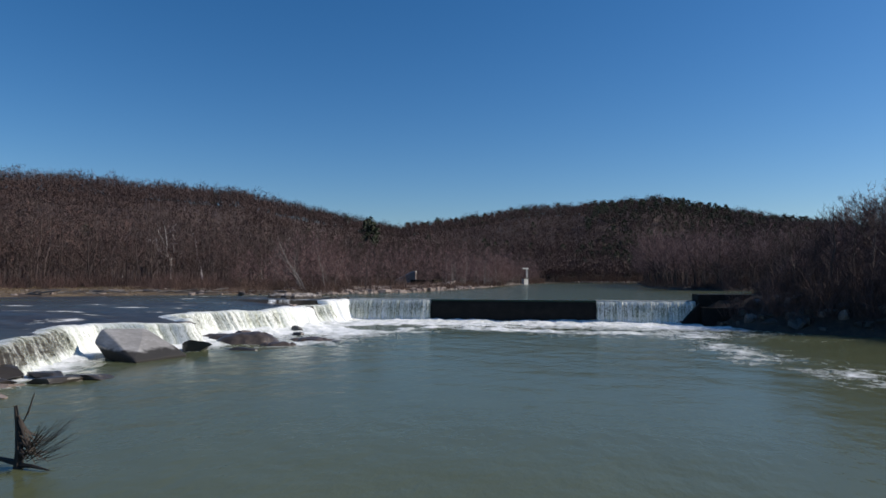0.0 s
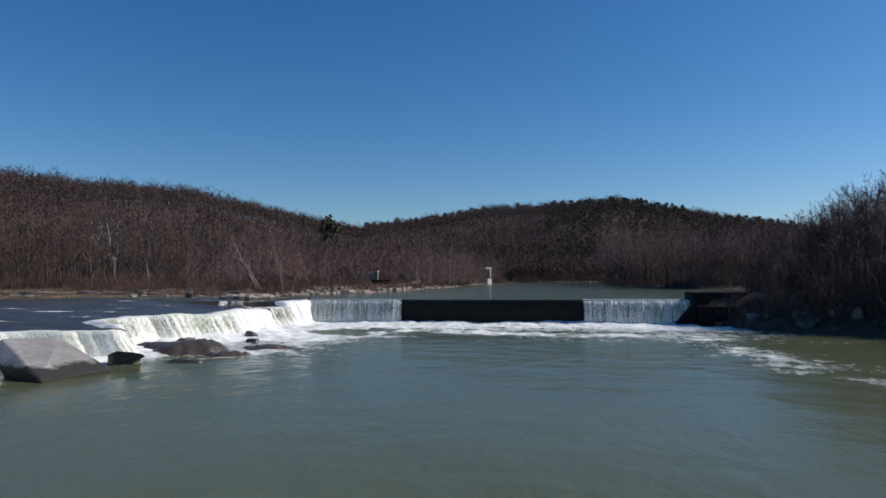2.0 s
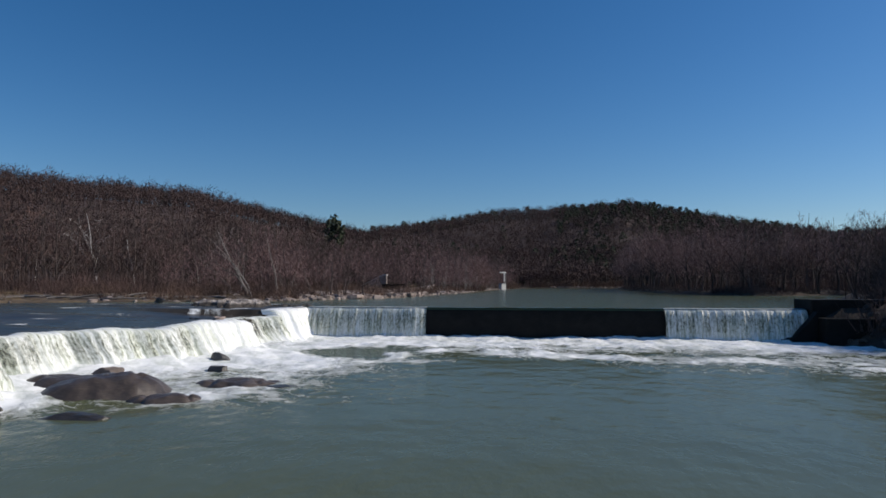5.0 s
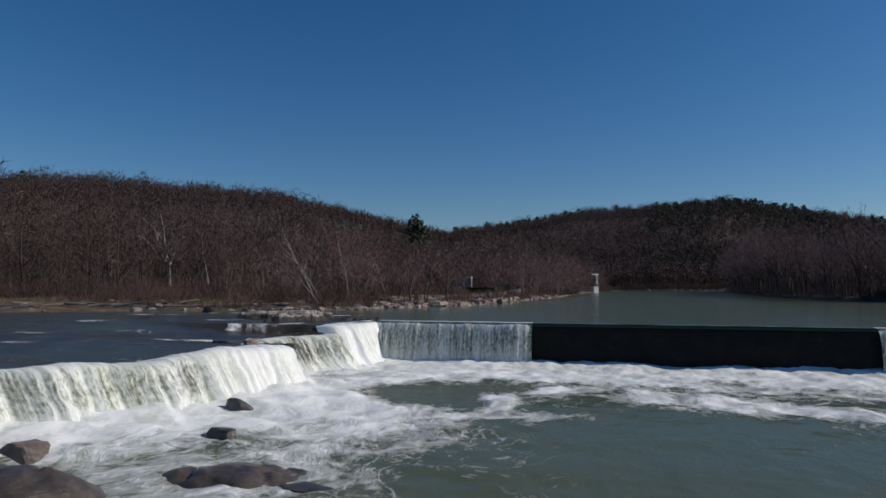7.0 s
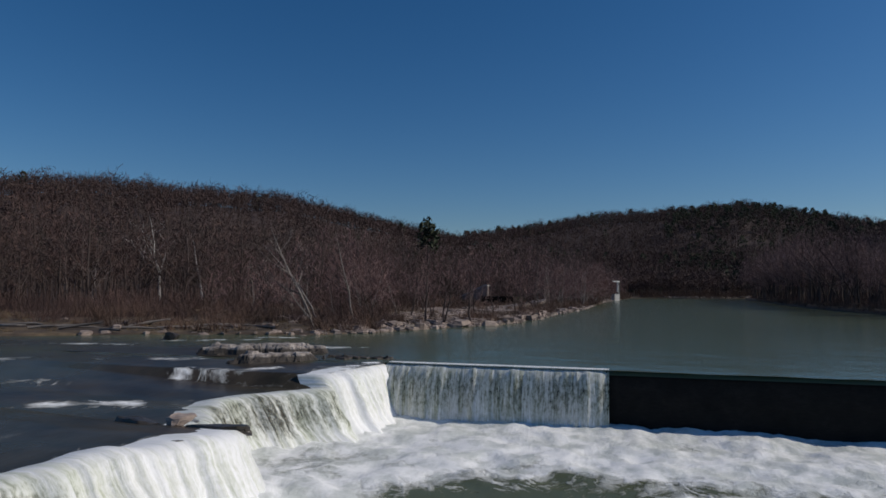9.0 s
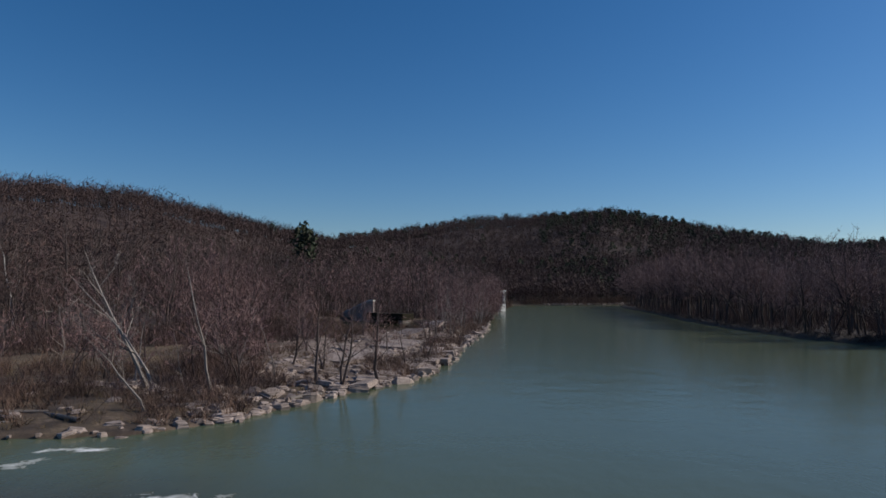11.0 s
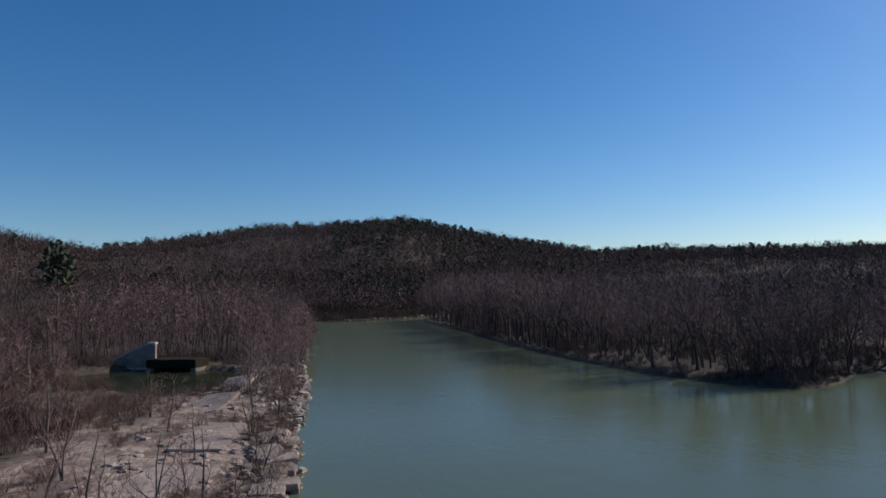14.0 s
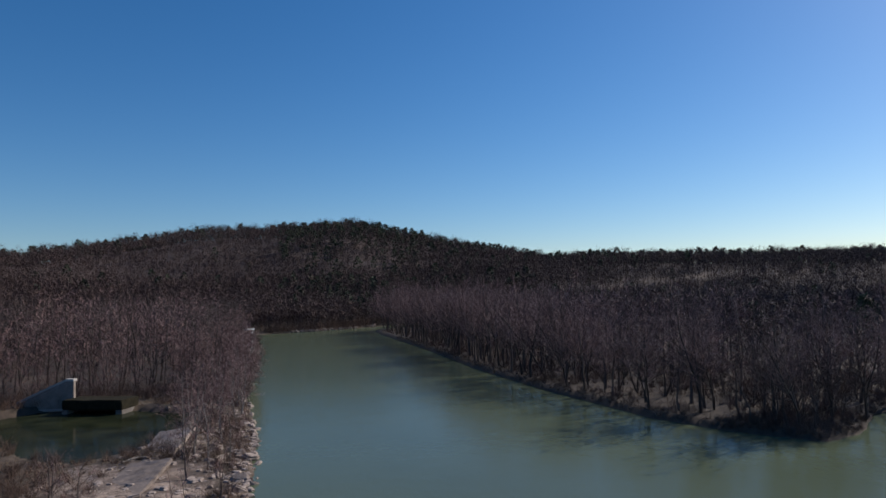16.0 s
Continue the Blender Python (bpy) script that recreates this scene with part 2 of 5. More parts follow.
# ---- mesh helpers ----
def mesh_from(name, verts, faces, mat, smooth=False):
    me = bpy.data.meshes.new(name)
    verts = np.asarray(verts, np.float32).reshape(-1, 3)
    faces = np.asarray(faces, np.int32)
    k = faces.shape[1]
    me.vertices.add(len(verts))
    me.vertices.foreach_set("co", verts.ravel())
    me.loops.add(faces.size)
    me.loops.foreach_set("vertex_index", faces.ravel())
    me.polygons.add(len(faces))
    me.polygons.foreach_set("loop_start", np.arange(0, faces.size, k, dtype=np.int32))
    me.polygons.foreach_set("loop_total", np.full(len(faces), k, np.int32))
    me.polygons.foreach_set("use_smooth", np.full(len(faces), smooth))
    me.update(calc_edges=True)
    me.materials.append(mat)
    return me


def attribute(me, name, values):
    a = me.attributes.new(name, 'FLOAT', 'POINT')
    a.data.foreach_set("value", np.asarray(values, np.float32).ravel())


def grid_faces(nu, nv):
    i = np.arange(nu * nv).reshape(nu, nv)
    return np.stack([i[:-1, :-1], i[1:, :-1], i[1:, 1:], i[:-1, 1:]], -1).reshape(-1, 4)


def part(name, bm, mat, parent, label=""):
    me = bpy.data.meshes.new(name)
    bm.to_mesh(me)
    bm.free()
    me.materials.append(mat)
    ob = new(name, me)
    ob.parent = parent
    if label:
        ob["label"] = label
    return ob


def lattice(shape, seed):
    return np.random.RandomState(seed).rand(*shape)


def value_noise(x, y, seed=0, octaves=4):
    """Smooth noise of numpy arrays, about -1 to 1."""
    table = lattice((64, 64), seed + 11)
    out, amp = 0.0, 1.0
    for o in range(octaves):
        xi, yi = np.floor(x).astype(int), np.floor(y).astype(int)
        fx, fy = x - xi, y - yi
        fx, fy = fx * fx * (3 - 2 * fx), fy * fy * (3 - 2 * fy)
        a, b2 = table[xi % 64, yi % 64], table[(xi + 1) % 64, yi % 64]
        c, d = table[xi % 64, (yi + 1) % 64], table[(xi + 1) % 64, (yi + 1) % 64]
        out = out + amp * ((a * (1 - fx) + b2 * fx) * (1 - fy) + (c * (1 - fx) + d * fx) * fy - 0.5) * 2
        x, y, amp = x * 2.03 + 7.1, y * 2.03 + 3.7, amp * 0.5
    return out / 1.6


# ---- plan: pool level 0, tailwater -3 ----
CREST = [(0, 0, 0), (-0.9, -2.5, -0.04), (-1.9, -5.2, -0.12), (-1.5, -5.5, -0.75), (-3.9, -9.5, -0.9), (-4.1, -11, -0.9), (-3.2, -13, -0.85), (-2.7, -15.0, -0.85), (0.5, -15.5, -0.55), (0.9, -17.3, -0.5), (-0.7, -19.3, -0.52), (-1.5, -21, -0.6),
         (-2.3, -23.5, -0.7), (-4.2, -26, -0.72), (-6.0, -29.5, -0.72), (-6.4, -34, -0.8), (-2.5, -37.5, -0.95), (-1.1, -39.3, -1.0), (-4, -40.8, -1.0), (-8, -43, -1.05), (-7.8, -46, -1.05), (-5.5, -51, -1.1), (-2.5, -58, -1.2), (-1.5, -64, -1.3), (-4, -80, -1.4)]
LEFT_SHORE = [(-8, -80), (-40, -90), (-72, -66), (-62, -30), (-50, -5), (-39, 7), (-28, 14.5), (-21, 17), (-14.5, 18.5), (-9.5, 24), (-6.5, 32), (-3, 39.5),
              (0, 47), (1.2, 58), (1.5, 67), (2, 80), (4, 100), (5, 114), (5.5, 130), (6.5, 165), (8.2, 220), (11.6, 262), (16, 310), (22, 384)]
FAR_SHORE = [(40, 390), (56, 394), (75, 404), (92, 416), (140, 450), (220, 480), (330, 490), (420, 470)]
RIGHT_SHORE = [(420, 440), (330, 455), (220, 440), (140, 405), (98, 385), (82, 372), (77, 340), (69, 238), (62, 178), (60, 137), (60.5, 104), (64, 92), (69.6, 82),
               (78, 84), (90, 92), (104, 92), (92, 80), (80, 66), (70, 45), (62, 22), (57, 6), (49, 1.5)]
LOW_RIGHT = [(49, -3), (52, -9), (57, -13.5), (63, -17.5), (74, -36), (84, -70), (92, -130), (96, -260), (60, -420)]
LOW_LEFT = [(20, -420), (8, -260), (2, -130), (0, -84), (-5, -76)]
RIVER_UP = LEFT_SHORE + FAR_SHORE + RIGHT_SHORE + [(48, 0)] + [(x, y) for x, y, z in CREST]
RIVER_LOW = [(x, y) for x, y, z in CREST] + LOW_LEFT[::-1] + LOW_RIGHT[::-1] + [(48, 0)]
CREST_Y = np.array([-p[1] for p in CREST], float)


def crest_x(y):
    jag = 0.75 * value_noise(y * 0.42, y * 0, 64, 2) + 0.28 * value_noise(y * 1.5, y * 0, 65, 2)
    return np.interp(-y, CREST_Y, [p[0] for p in CREST]) + jag * np.clip((-y - 1.5) / 3, 0, 1)


def crest_z(y):
    return np.interp(-y, CREST_Y, [p[2] for p in CREST]) + 0.14 * value_noise(y * 0.5, y * 0, 66, 3) * np.clip((-y - 3) / 3, 0, 1)


def inside(poly, x, y):
    res = np.zeros(x.shape, bool)
    for (x0, y0), (x1, y1) in zip(poly, poly[1:] + poly[:1]):
        cut = (y0 > y) != (y1 > y)
        res ^= cut & (x < (x1 - x0) * (y - y0) / ((y1 - y0) or 1e-9) + x0)
    return res


def distance(lines, x, y):
    best = np.full(x.shape, 1e9)
    for line in lines:
        for (x0, y0), (x1, y1) in zip(line, line[1:]):
            dx, dy = x1 - x0, y1 - y0
            t = np.clip(((x - x0) * dx + (y - y0) * dy) / (dx * dx + dy * dy), 0, 1)
            best = np.minimum(best, np.hypot(x - x0 - t * dx, y - y0 - t * dy))
    return best


# hills: bearing from the dam's corner, distance and height of the ridge
HILLS = [(-180, 700, 40), (-110, 500, 42), (-80, 540, 54), (-60, 500, 61), (-50, 480, 59), (-36, 470, 62), (-28, 490, 60), (-21, 570, 55), (-13, 720, 50),
         (-6, 800, 68), (-1.5, 800, 79), (5, 800, 84), (11, 800, 90), (17, 800, 71), (22.5, 780, 55), (28, 780, 41), (40, 800, 42), (52, 820, 38), (70, 800, 38), (110, 700, 46), (180, 700, 40)]
POND = [(-40, 148), (-28, 157), (-13, 150), (-4, 142), (-5, 128), (-9, 114), (-15, 107.5), (-22, 113), (-27, 123), (-35, 134)]
PLATFORM = [(-23.5, 61), (-25, 81), (-20.5, 94), (-15.7, 108), (-6.9, 105), (-4.9, 92), (-7, 78), (-7.5, 64), (-5, 49), (-4.0, 38), (-11, 34.5), (-16, 41)]


WOODS_L = [(-330, -60), (-84, -20), (-68, 24), (-52, 50), (-38, 66), (-27, 78), (-28, 86), (-34, 91), (-42, 95), (-47, 120), (-44, 162), (-14, 166), (-1, 158), (2, 172),
           (1.5, 222), (3, 258), (7, 272), (12, 310), (18, 386), (-60, 396), (-330, 330)]
WOODS_R = [(59, 10), (66, 32), (75, 52), (90, 74), (108, 92), (82, 88.5), (70.5, 84.8), (65.6, 93.5), (62.3, 105), (61.6, 137), (63.8, 178), (71, 238), (80, 340), (86, 374), (330, 432), (330, -90), (104, -86), (88, -62), (76, -30),
           (66, -13), (57, -5)]


def land_height(x, y):
    """Ground height, and how rocky it is."""
    up, low = inside(RIVER_UP, x, y), inside(RIVER_LOW, x, y)
    d = distance([LEFT_SHORE, FAR_SHORE, RIGHT_SHORE], x, y)
    dl = distance([LOW_RIGHT, LOW_LEFT], x, y)
    az = np.degrees(np.arctan2(x, y))
    r = np.hypot(x, y)
    ridge_r = np.interp(az, [h[0] for h in HILLS], [h[1] for h in HILLS])
    ridge_h = np.interp(az, [h[0] for h in HILLS], [h[2] for h in HILLS])
    foot = np.interp(az, [-40, -21, -13, -6, 20, 32, 60], [0.36, 0.48, 0.51, 0.505, 0.52, 0.53, 0.5])
    s = np.clip((r / ridge_r - foot) / (1 - foot), 0, 1.4)
    hill = ridge_h * np.where(s < 1, s * s * (3 - 2 * s), 1 - 0.5 * (s - 1) ** 2)
    left = x < 30
    shelf = np.where(left, 0.12 + 0.75 * np.clip(d / 14, 0, 1) + 0.7 * np.clip((d - 25) / 60, 0, 1), 0.1 + 0.75 * np.clip(d / 1.2, 0, 1) + 0.9 * np.clip(d / 60, 0, 1))
    n = value_noise(x * 0.11, y * 0.11, 1)
    z = shelf + hill + 0.28 * n * np.clip(d / 6, 0.15, 1) + 5 * value_noise(x * 0.012, y * 0.012, 5, 3) * np.clip(hill / 25, 0, 1)
    lowbank = np.where(x > 30, -2.9 + 4.6 * np.clip(dl / 6, 0, 1), -2.7 + 2.5 * np.clip(dl / 10, 0, 1))
    south = (y < 0) & ((x > 30) | (y < -80))
    z = np.where(south & ~low, np.minimum(z + 0.3, lowbank + 0.3 * n), z)
    z = np.where(up, -0.25 - 3.5 * np.clip(d / 9, 0, 1), z)
    z = np.where(low, np.where(x > 30, -3.1 - 2 * np.clip(dl / 5, 0, 1), -5.0), z)
    pond = inside(POND, x, y)
    dp = distance([POND + POND[:1]], x, y)
    z = np.where(pond, -0.15 - 1.0 * np.clip(dp / 4, 0, 1), z)
    rocky = np.where(left & ~up & (y > 36) & (y < 125), np.clip(1.2 - d / 26, 0, 1) * np.clip((d - 2) / 4, 0.3, 1) * (0.75 + 0.45 * value_noise(x * 0.09, y * 0.16, 12)) * np.clip((y - 36) / 8, 0, 1), 0)
    rocky = np.maximum(rocky, np.where(left, 0.42 * np.clip(1.1 - d / 9, 0, 1) * np.clip((y - 15) / 6, 0.1, 1), 0))
    bare = inside(PLATFORM, x, y) * np.clip(distance([PLATFORM + PLATFORM[:1]], x, y) / 2.5, 0, 1) * (0.80 + 0.30 * value_noise(x * 0.14, y * 0.22, 13))
    return z, np.maximum(rocky, bare)


def axis(spans):
    return np.unique(np.concatenate([np.arange(a, b, s) for a, b, s in spans]))


def build_ground():
    xs = axis([(-2600, -700, 190), (-700, -120, 12), (-120, -45, 3), (-45, 14, 0.9), (14, 58, 4), (58, 96, 1.1), (96, 160, 4), (160, 900, 14), (900, 2800, 190)])
    ys = axis([(-2600, -430, 160), (-430, -90, 8), (-90, 0, 2.5), (0, 130, 0.9), (130, 190, 1.6), (190, 440, 3.5), (440, 900, 12), (900, 2800, 190)])
    gx, gy = np.meshgrid(xs, ys, indexing="ij")
    z, rocky = land_height(gx, gy)
    me = mesh_from("ground", np.stack([gx, gy, z], -1), grid_faces(len(xs), len(ys)), M_GROUND, True)
    attribute(me, "rocky", rocky)
    shore = distance([LEFT_SHORE], gx, gy)
    attribute(me, "meadow", np.where(inside(WOODS_L, gx, gy), 0.0, np.clip(1.5 - shore / 45, 0, 1)) * (gx < 30) * np.where(gy > 70, 0.30, np.where(gx > -22, 0.5, 0.9)))
    attribute(me, "slope", np.clip((z - 4) / 6, 0, 1))
    return tagged(new("ground", me), "leaf-littered floodplain and wooded hills round the river", "ground", kind="structure")


build_ground()


def build_upper_water():
    ys = np.concatenate([np.arange(-78, 0, 0.45), [0.0]])
    us = np.concatenate([[0, 0.25, 0.6], np.arange(1.0, 26, 0.45), np.arange(26, 91, 4)])
    yy, uu = np.meshgrid(ys, us, indexing="ij")
    xx = crest_x(yy) - uu
    zz = crest_z(yy) * np.exp(-(uu / 13.0) ** 2) + 0.035 * value_noise(xx * 0.8, yy * 0.8, 3)
    v1, f1 = np.stack([xx, yy, zz], -1).reshape(-1, 3), grid_faces(len(ys), len(us))
    foam1 = 0.26 * np.exp(-(uu / 1.6) ** 2) + 0.12 * np.clip(1 - uu / 26, 0, 1) * (value_noise(xx * 0.09, yy * 0.35, 8) > 0.25)
    xs2 = np.concatenate([np.arange(-100, -30, 5), np.arange(-30, 2, 0.45), np.arange(2, 48, 1.2), [47.8], np.arange(52, 430, 12)])
    ys2 = np.concatenate([[0.0, 0.3, 0.8], np.arange(1.2, 20, 0.45), np.arange(20, 40, 1.5), np.arange(40, 560, 10)])
    x2, y2 = np.meshgrid(xs2, ys2, indexing="ij")
    z2 = np.where((x2 < 30) & (x2 > -40), 0.02 * value_noise(x2 * 0.8, y2 * 0.8, 4) * np.exp(-y2 / 10), 0.0)
    f2 = grid_faces(len(xs2), len(ys2))
    runs = [[(-5.6, 8.8), (-9.5, 6.2)], [(-15.5, 12.6), (-21, 9.8)], [(-14.2, 15.8), (-16.5, 15.2)], [(-11, -0.3), (-16, -2.5)], [(-5, -3.4), (-9, -5.6)],
            [(-22, 6), (-26, 5)], [(-12, -8), (-15, -9.5)], [(-7, -11), (-10, -13)], [(-20, -4), (-23, -6)], [(-12, -24), (-16, -27)], [(-16, -34), (-20, -38)], [(-11, -34), (-13, -37)], [(-13, -47), (-17, -52)],
            [(-9, -18), (-12, -20.5)], [(-14, -15), (-17, -17)], [(-10, -29), (-14, -31)], [(-18, -24), (-23, -26)], [(-11, -41), (-14, -44)], [(-20, -44), (-25, -49)], [(-28, -12), (-33, -15)], [(-26, -30), (-31, -34)]]

    def rapids(px, py):
        wx, wy = px + 1.3 * value_noise(px * 0.35, py * 0.35, 15), py + 1.3 * value_noise(px * 0.35, py * 0.35, 16)
        torn = np.clip(1.4 * value_noise(px * 0.55, py * 0.55, 17) + 0.75, 0, 1)
        return 0.36 * torn * np.exp(-(distance(runs, wx, wy) / (0.95 + 0.55 * value_noise(px * 0.3, py * 0.3, 14))) ** 2)

    foam1 = np.maximum(foam1, rapids(xx, yy))
    foam2 = np.where((x2 < 2) & (y2 < 24), rapids(x2, y2), 0.0)
    me = mesh_from("river_pool", np.concatenate([v1, np.stack([x2, y2, z2], -1).reshape(-1, 3)]), np.concatenate([f1[:, ::-1], f2 + len(v1)]), M_UP, True)
    attribute(me, "foam", np.concatenate([foam1.ravel(), foam2.ravel()]))
    bed2 = np.clip((1 - x2) / 8, 0, 1) * np.clip((13 - y2) / 9, 0, 1) * np.clip(0.9 + 0.5 * value_noise(x2 * 0.12, y2 * 0.12, 18), 0, 1)
    attribute(me, "shoal", np.concatenate([np.clip(0.9 + 0.4 * value_noise(xx * 0.12, yy * 0.12, 18), 0, 1).ravel() * np.clip((0.2 - yy.ravel()) / 3 + 0.4, 0, 1), bed2.ravel()]))
    return tagged(new("water_upper", me), "green pool of river water above the low dam", "river", kind="structure")


build_upper_water()
FALL_LINE = [(x, y) for x, y, z in CREST[:24]]


def build_lower_water():
    xs = np.concatenate([np.arange(-14, 34, 0.28), np.arange(34, 66, 0.5), np.arange(66, 120, 6)])
    ys = np.concatenate([np.arange(-460, -110, 12), np.arange(-110, -46, 0.6), np.arange(-46, 0.3, 0.28)])
    x, y = np.meshgrid(xs, ys, indexing="ij")
    d_left = distance([FALL_LINE], x, y)
    d_dam = np.hypot(np.maximum(0, x - 47), y)
    big = value_noise(x * 0.12, y * 0.12, 21)
    foam = (0.38 + 0.24 * big + 0.10 * value_noise(x * 0.4, y * 0.4, 22)) * np.exp(-(d_left / 11.5) ** 2) + (0.16 + 0.10 * big) * np.exp(-(d_left / 20) ** 2) + 0.2 * np.exp(-(d_left / 3) ** 2)
    foam = np.where(y < -36, 0.6 * np.exp(-(d_left / 3.6) ** 2), foam)
    foam = np.maximum(foam, (0.62 + 0.26 * big) * np.exp(-(d_dam / (9.0 + 3.5 * np.clip((x - 10) / 12, 0, 1))) ** 2))
    streak = value_noise((x + y * 0.4) * 0.07, (y - x * 0.25) * 0.22, 33)
    wide = np.exp(-np.maximum(0, d_dam - 13) / 15) * np.clip((x + 4) / 6, 0, 1)
    foam = np.maximum(foam, (0.23 + 0.30 * streak + 0.08 * big) * wide)
    hump = np.exp(-(((x - 4) / 9) ** 2 + ((y + 31) / 7.5) ** 2))
    foam = np.maximum(foam, (0.40 + 0.14 * big) * hump)
    swirl = distance([[(2, -22), (9, -22), (13.5, -19.5), (12.5, -15), (16, -10.5), (21, -14), (27, -16), (37, -16)]], x + 1.6 * value_noise(x * 0.3, y * 0.3, 37), y + 1.6 * value_noise(x * 0.3, y * 0.3, 38))
    foam = foam - 0.75 * np.exp(-((x - 8.6) / 3.8) ** 2 - ((y + 14.6) / 3.0) ** 2) - 0.3 * np.exp(-((x - 19) / 6) ** 2 - ((y + 20.5) / 2.6) ** 2)
    foam = np.maximum(foam, (0.40 + 0.24 * value_noise(x * 0.35, y * 0.35, 39)) * np.exp(-(swirl / (1.5 + 1.6 * np.clip((x - 13) / 6, 0, 1))) ** 2))
    drift = distance([[(46, -7), (43, -20), (42.5, -30), (44.5, -41), (49, -52)]], x + 2.5 * value_noise(x * 0.15, y * 0.15, 35), y)
    foam = np.maximum(foam, (0.28 + 0.26 * value_noise(x * 0.22, y * 0.35, 36)) * np.exp(-(drift / 4.6) ** 2))
    boil = value_noise(x * 0.7, y * 0.7, 41) + 0.6 * np.abs(value_noise(x * 1.5, y * 1.5, 42))
    z = -3 + (0.05 + 0.34 * np.clip(foam, 0, 0.6)) * boil * np.clip((foam + 0.12) * 2, 0, 1)
    surge = np.clip((-y - 9) / 5, 0, 1) * np.clip((y + 42) / 6, 0, 1)
    z = z + (0.25 + surge * (0.40 + 0.35 * value_noise(x * 0.35, y * 0.35, 43))) * np.exp(-(np.minimum(d_left, d_dam) / (1.6 + 1.5 * surge)) ** 2)
    me = mesh_from("river_tailwater", np.stack([x, y, z], -1), grid_faces(len(xs), len(ys)), M_LOW, True)
    attribute(me, "foam", foam)
    return tagged(new("water_lower", me), "grey-green tailwater with white foam below the falls", "river", kind="structure")


build_lower_water()


def extrude_profile(prof, x0, x1, step, mat, name, jitter=0.0, seed=0):
    """A profile in y, z swept along x."""
    xs = np.linspace(x0, x1, max(2, int((x1 - x0) / step) + 1))
    p = np.array(prof, float)
    v = np.zeros((len(xs), len(p), 3))
    v[..., 0] = xs[:, None]
    v[..., 1:] = p[None]
    if jitter:
        v[..., 1] += jitter * value_noise(xs[:, None] * 1.7 + 0 * p[None, :, 0], 0.6 * p[None, :, 1] + 0 * xs[:, None], seed)
    return mesh_from(name, v, grid_faces(len(xs), len(p)), mat, True)


def build_dam():
    dam = tagged(new("dam"), "low dark wet concrete dam across the river", "dam")
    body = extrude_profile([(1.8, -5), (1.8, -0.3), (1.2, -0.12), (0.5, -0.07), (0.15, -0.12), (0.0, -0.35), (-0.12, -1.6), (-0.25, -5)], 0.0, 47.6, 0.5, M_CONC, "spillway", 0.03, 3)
    ob = new("spillway", body)
    ob.parent = dam
    lip = extrude_profile([(0.9, 0.01), (0.45, 0.0), (0.1, -0.05), (-0.06, -0.22)], 11.8, 34.8, 0.4, M_UP, "water_lip", 0.02, 5)
    attribute(lip, "foam", np.zeros(len(lip.vertices)))
    o2 = new("water_lip", lip)
    o2.parent = dam
    for x0, x1, nm in ((0.0, 12.05, "curtain_west"), (34.55, 47.2, "curtain_east")):
        prof = [(0.9, 0.015), (0.4, 0.01), (0.05, -0.05), (-0.2, -0.25), (-0.38, -0.6), (-0.55, -1.2), (-0.7, -2.0), (-0.8, -3.15)]
        xs = np.arange(x0, x1, 0.08)
        p = np.array(prof)
        v = np.zeros((len(xs), len(p), 3))
        v[..., 0] = xs[:, None]
        v[..., 1:] = p[None]
        n = value_noise(xs * 2.2, xs * 0, 51 + int(x0))[:, None] + 0.5 * value_noise(xs * 7, xs * 0, 52)[:, None]
        v[..., 1] += 0.16 * n * np.linspace(0, 1, len(p))[None] ** 0.7
        me = mesh_from("falling_water", v, grid_faces(len(xs), len(p)), M_FALL_BAY, True)
        attribute(me, "foam", np.tile(np.array([0.4, 0.35, 0.2, 0.08, 0.02, 0.0, 0.04, 0.25]), (len(xs), 1)))
        attribute(me, "run", np.repeat(xs, len(p)))
        o3 = new("falling_water", me)
        o3.parent = dam
        o3["label"] = "thin streaked curtain of falling water"


build_dam()


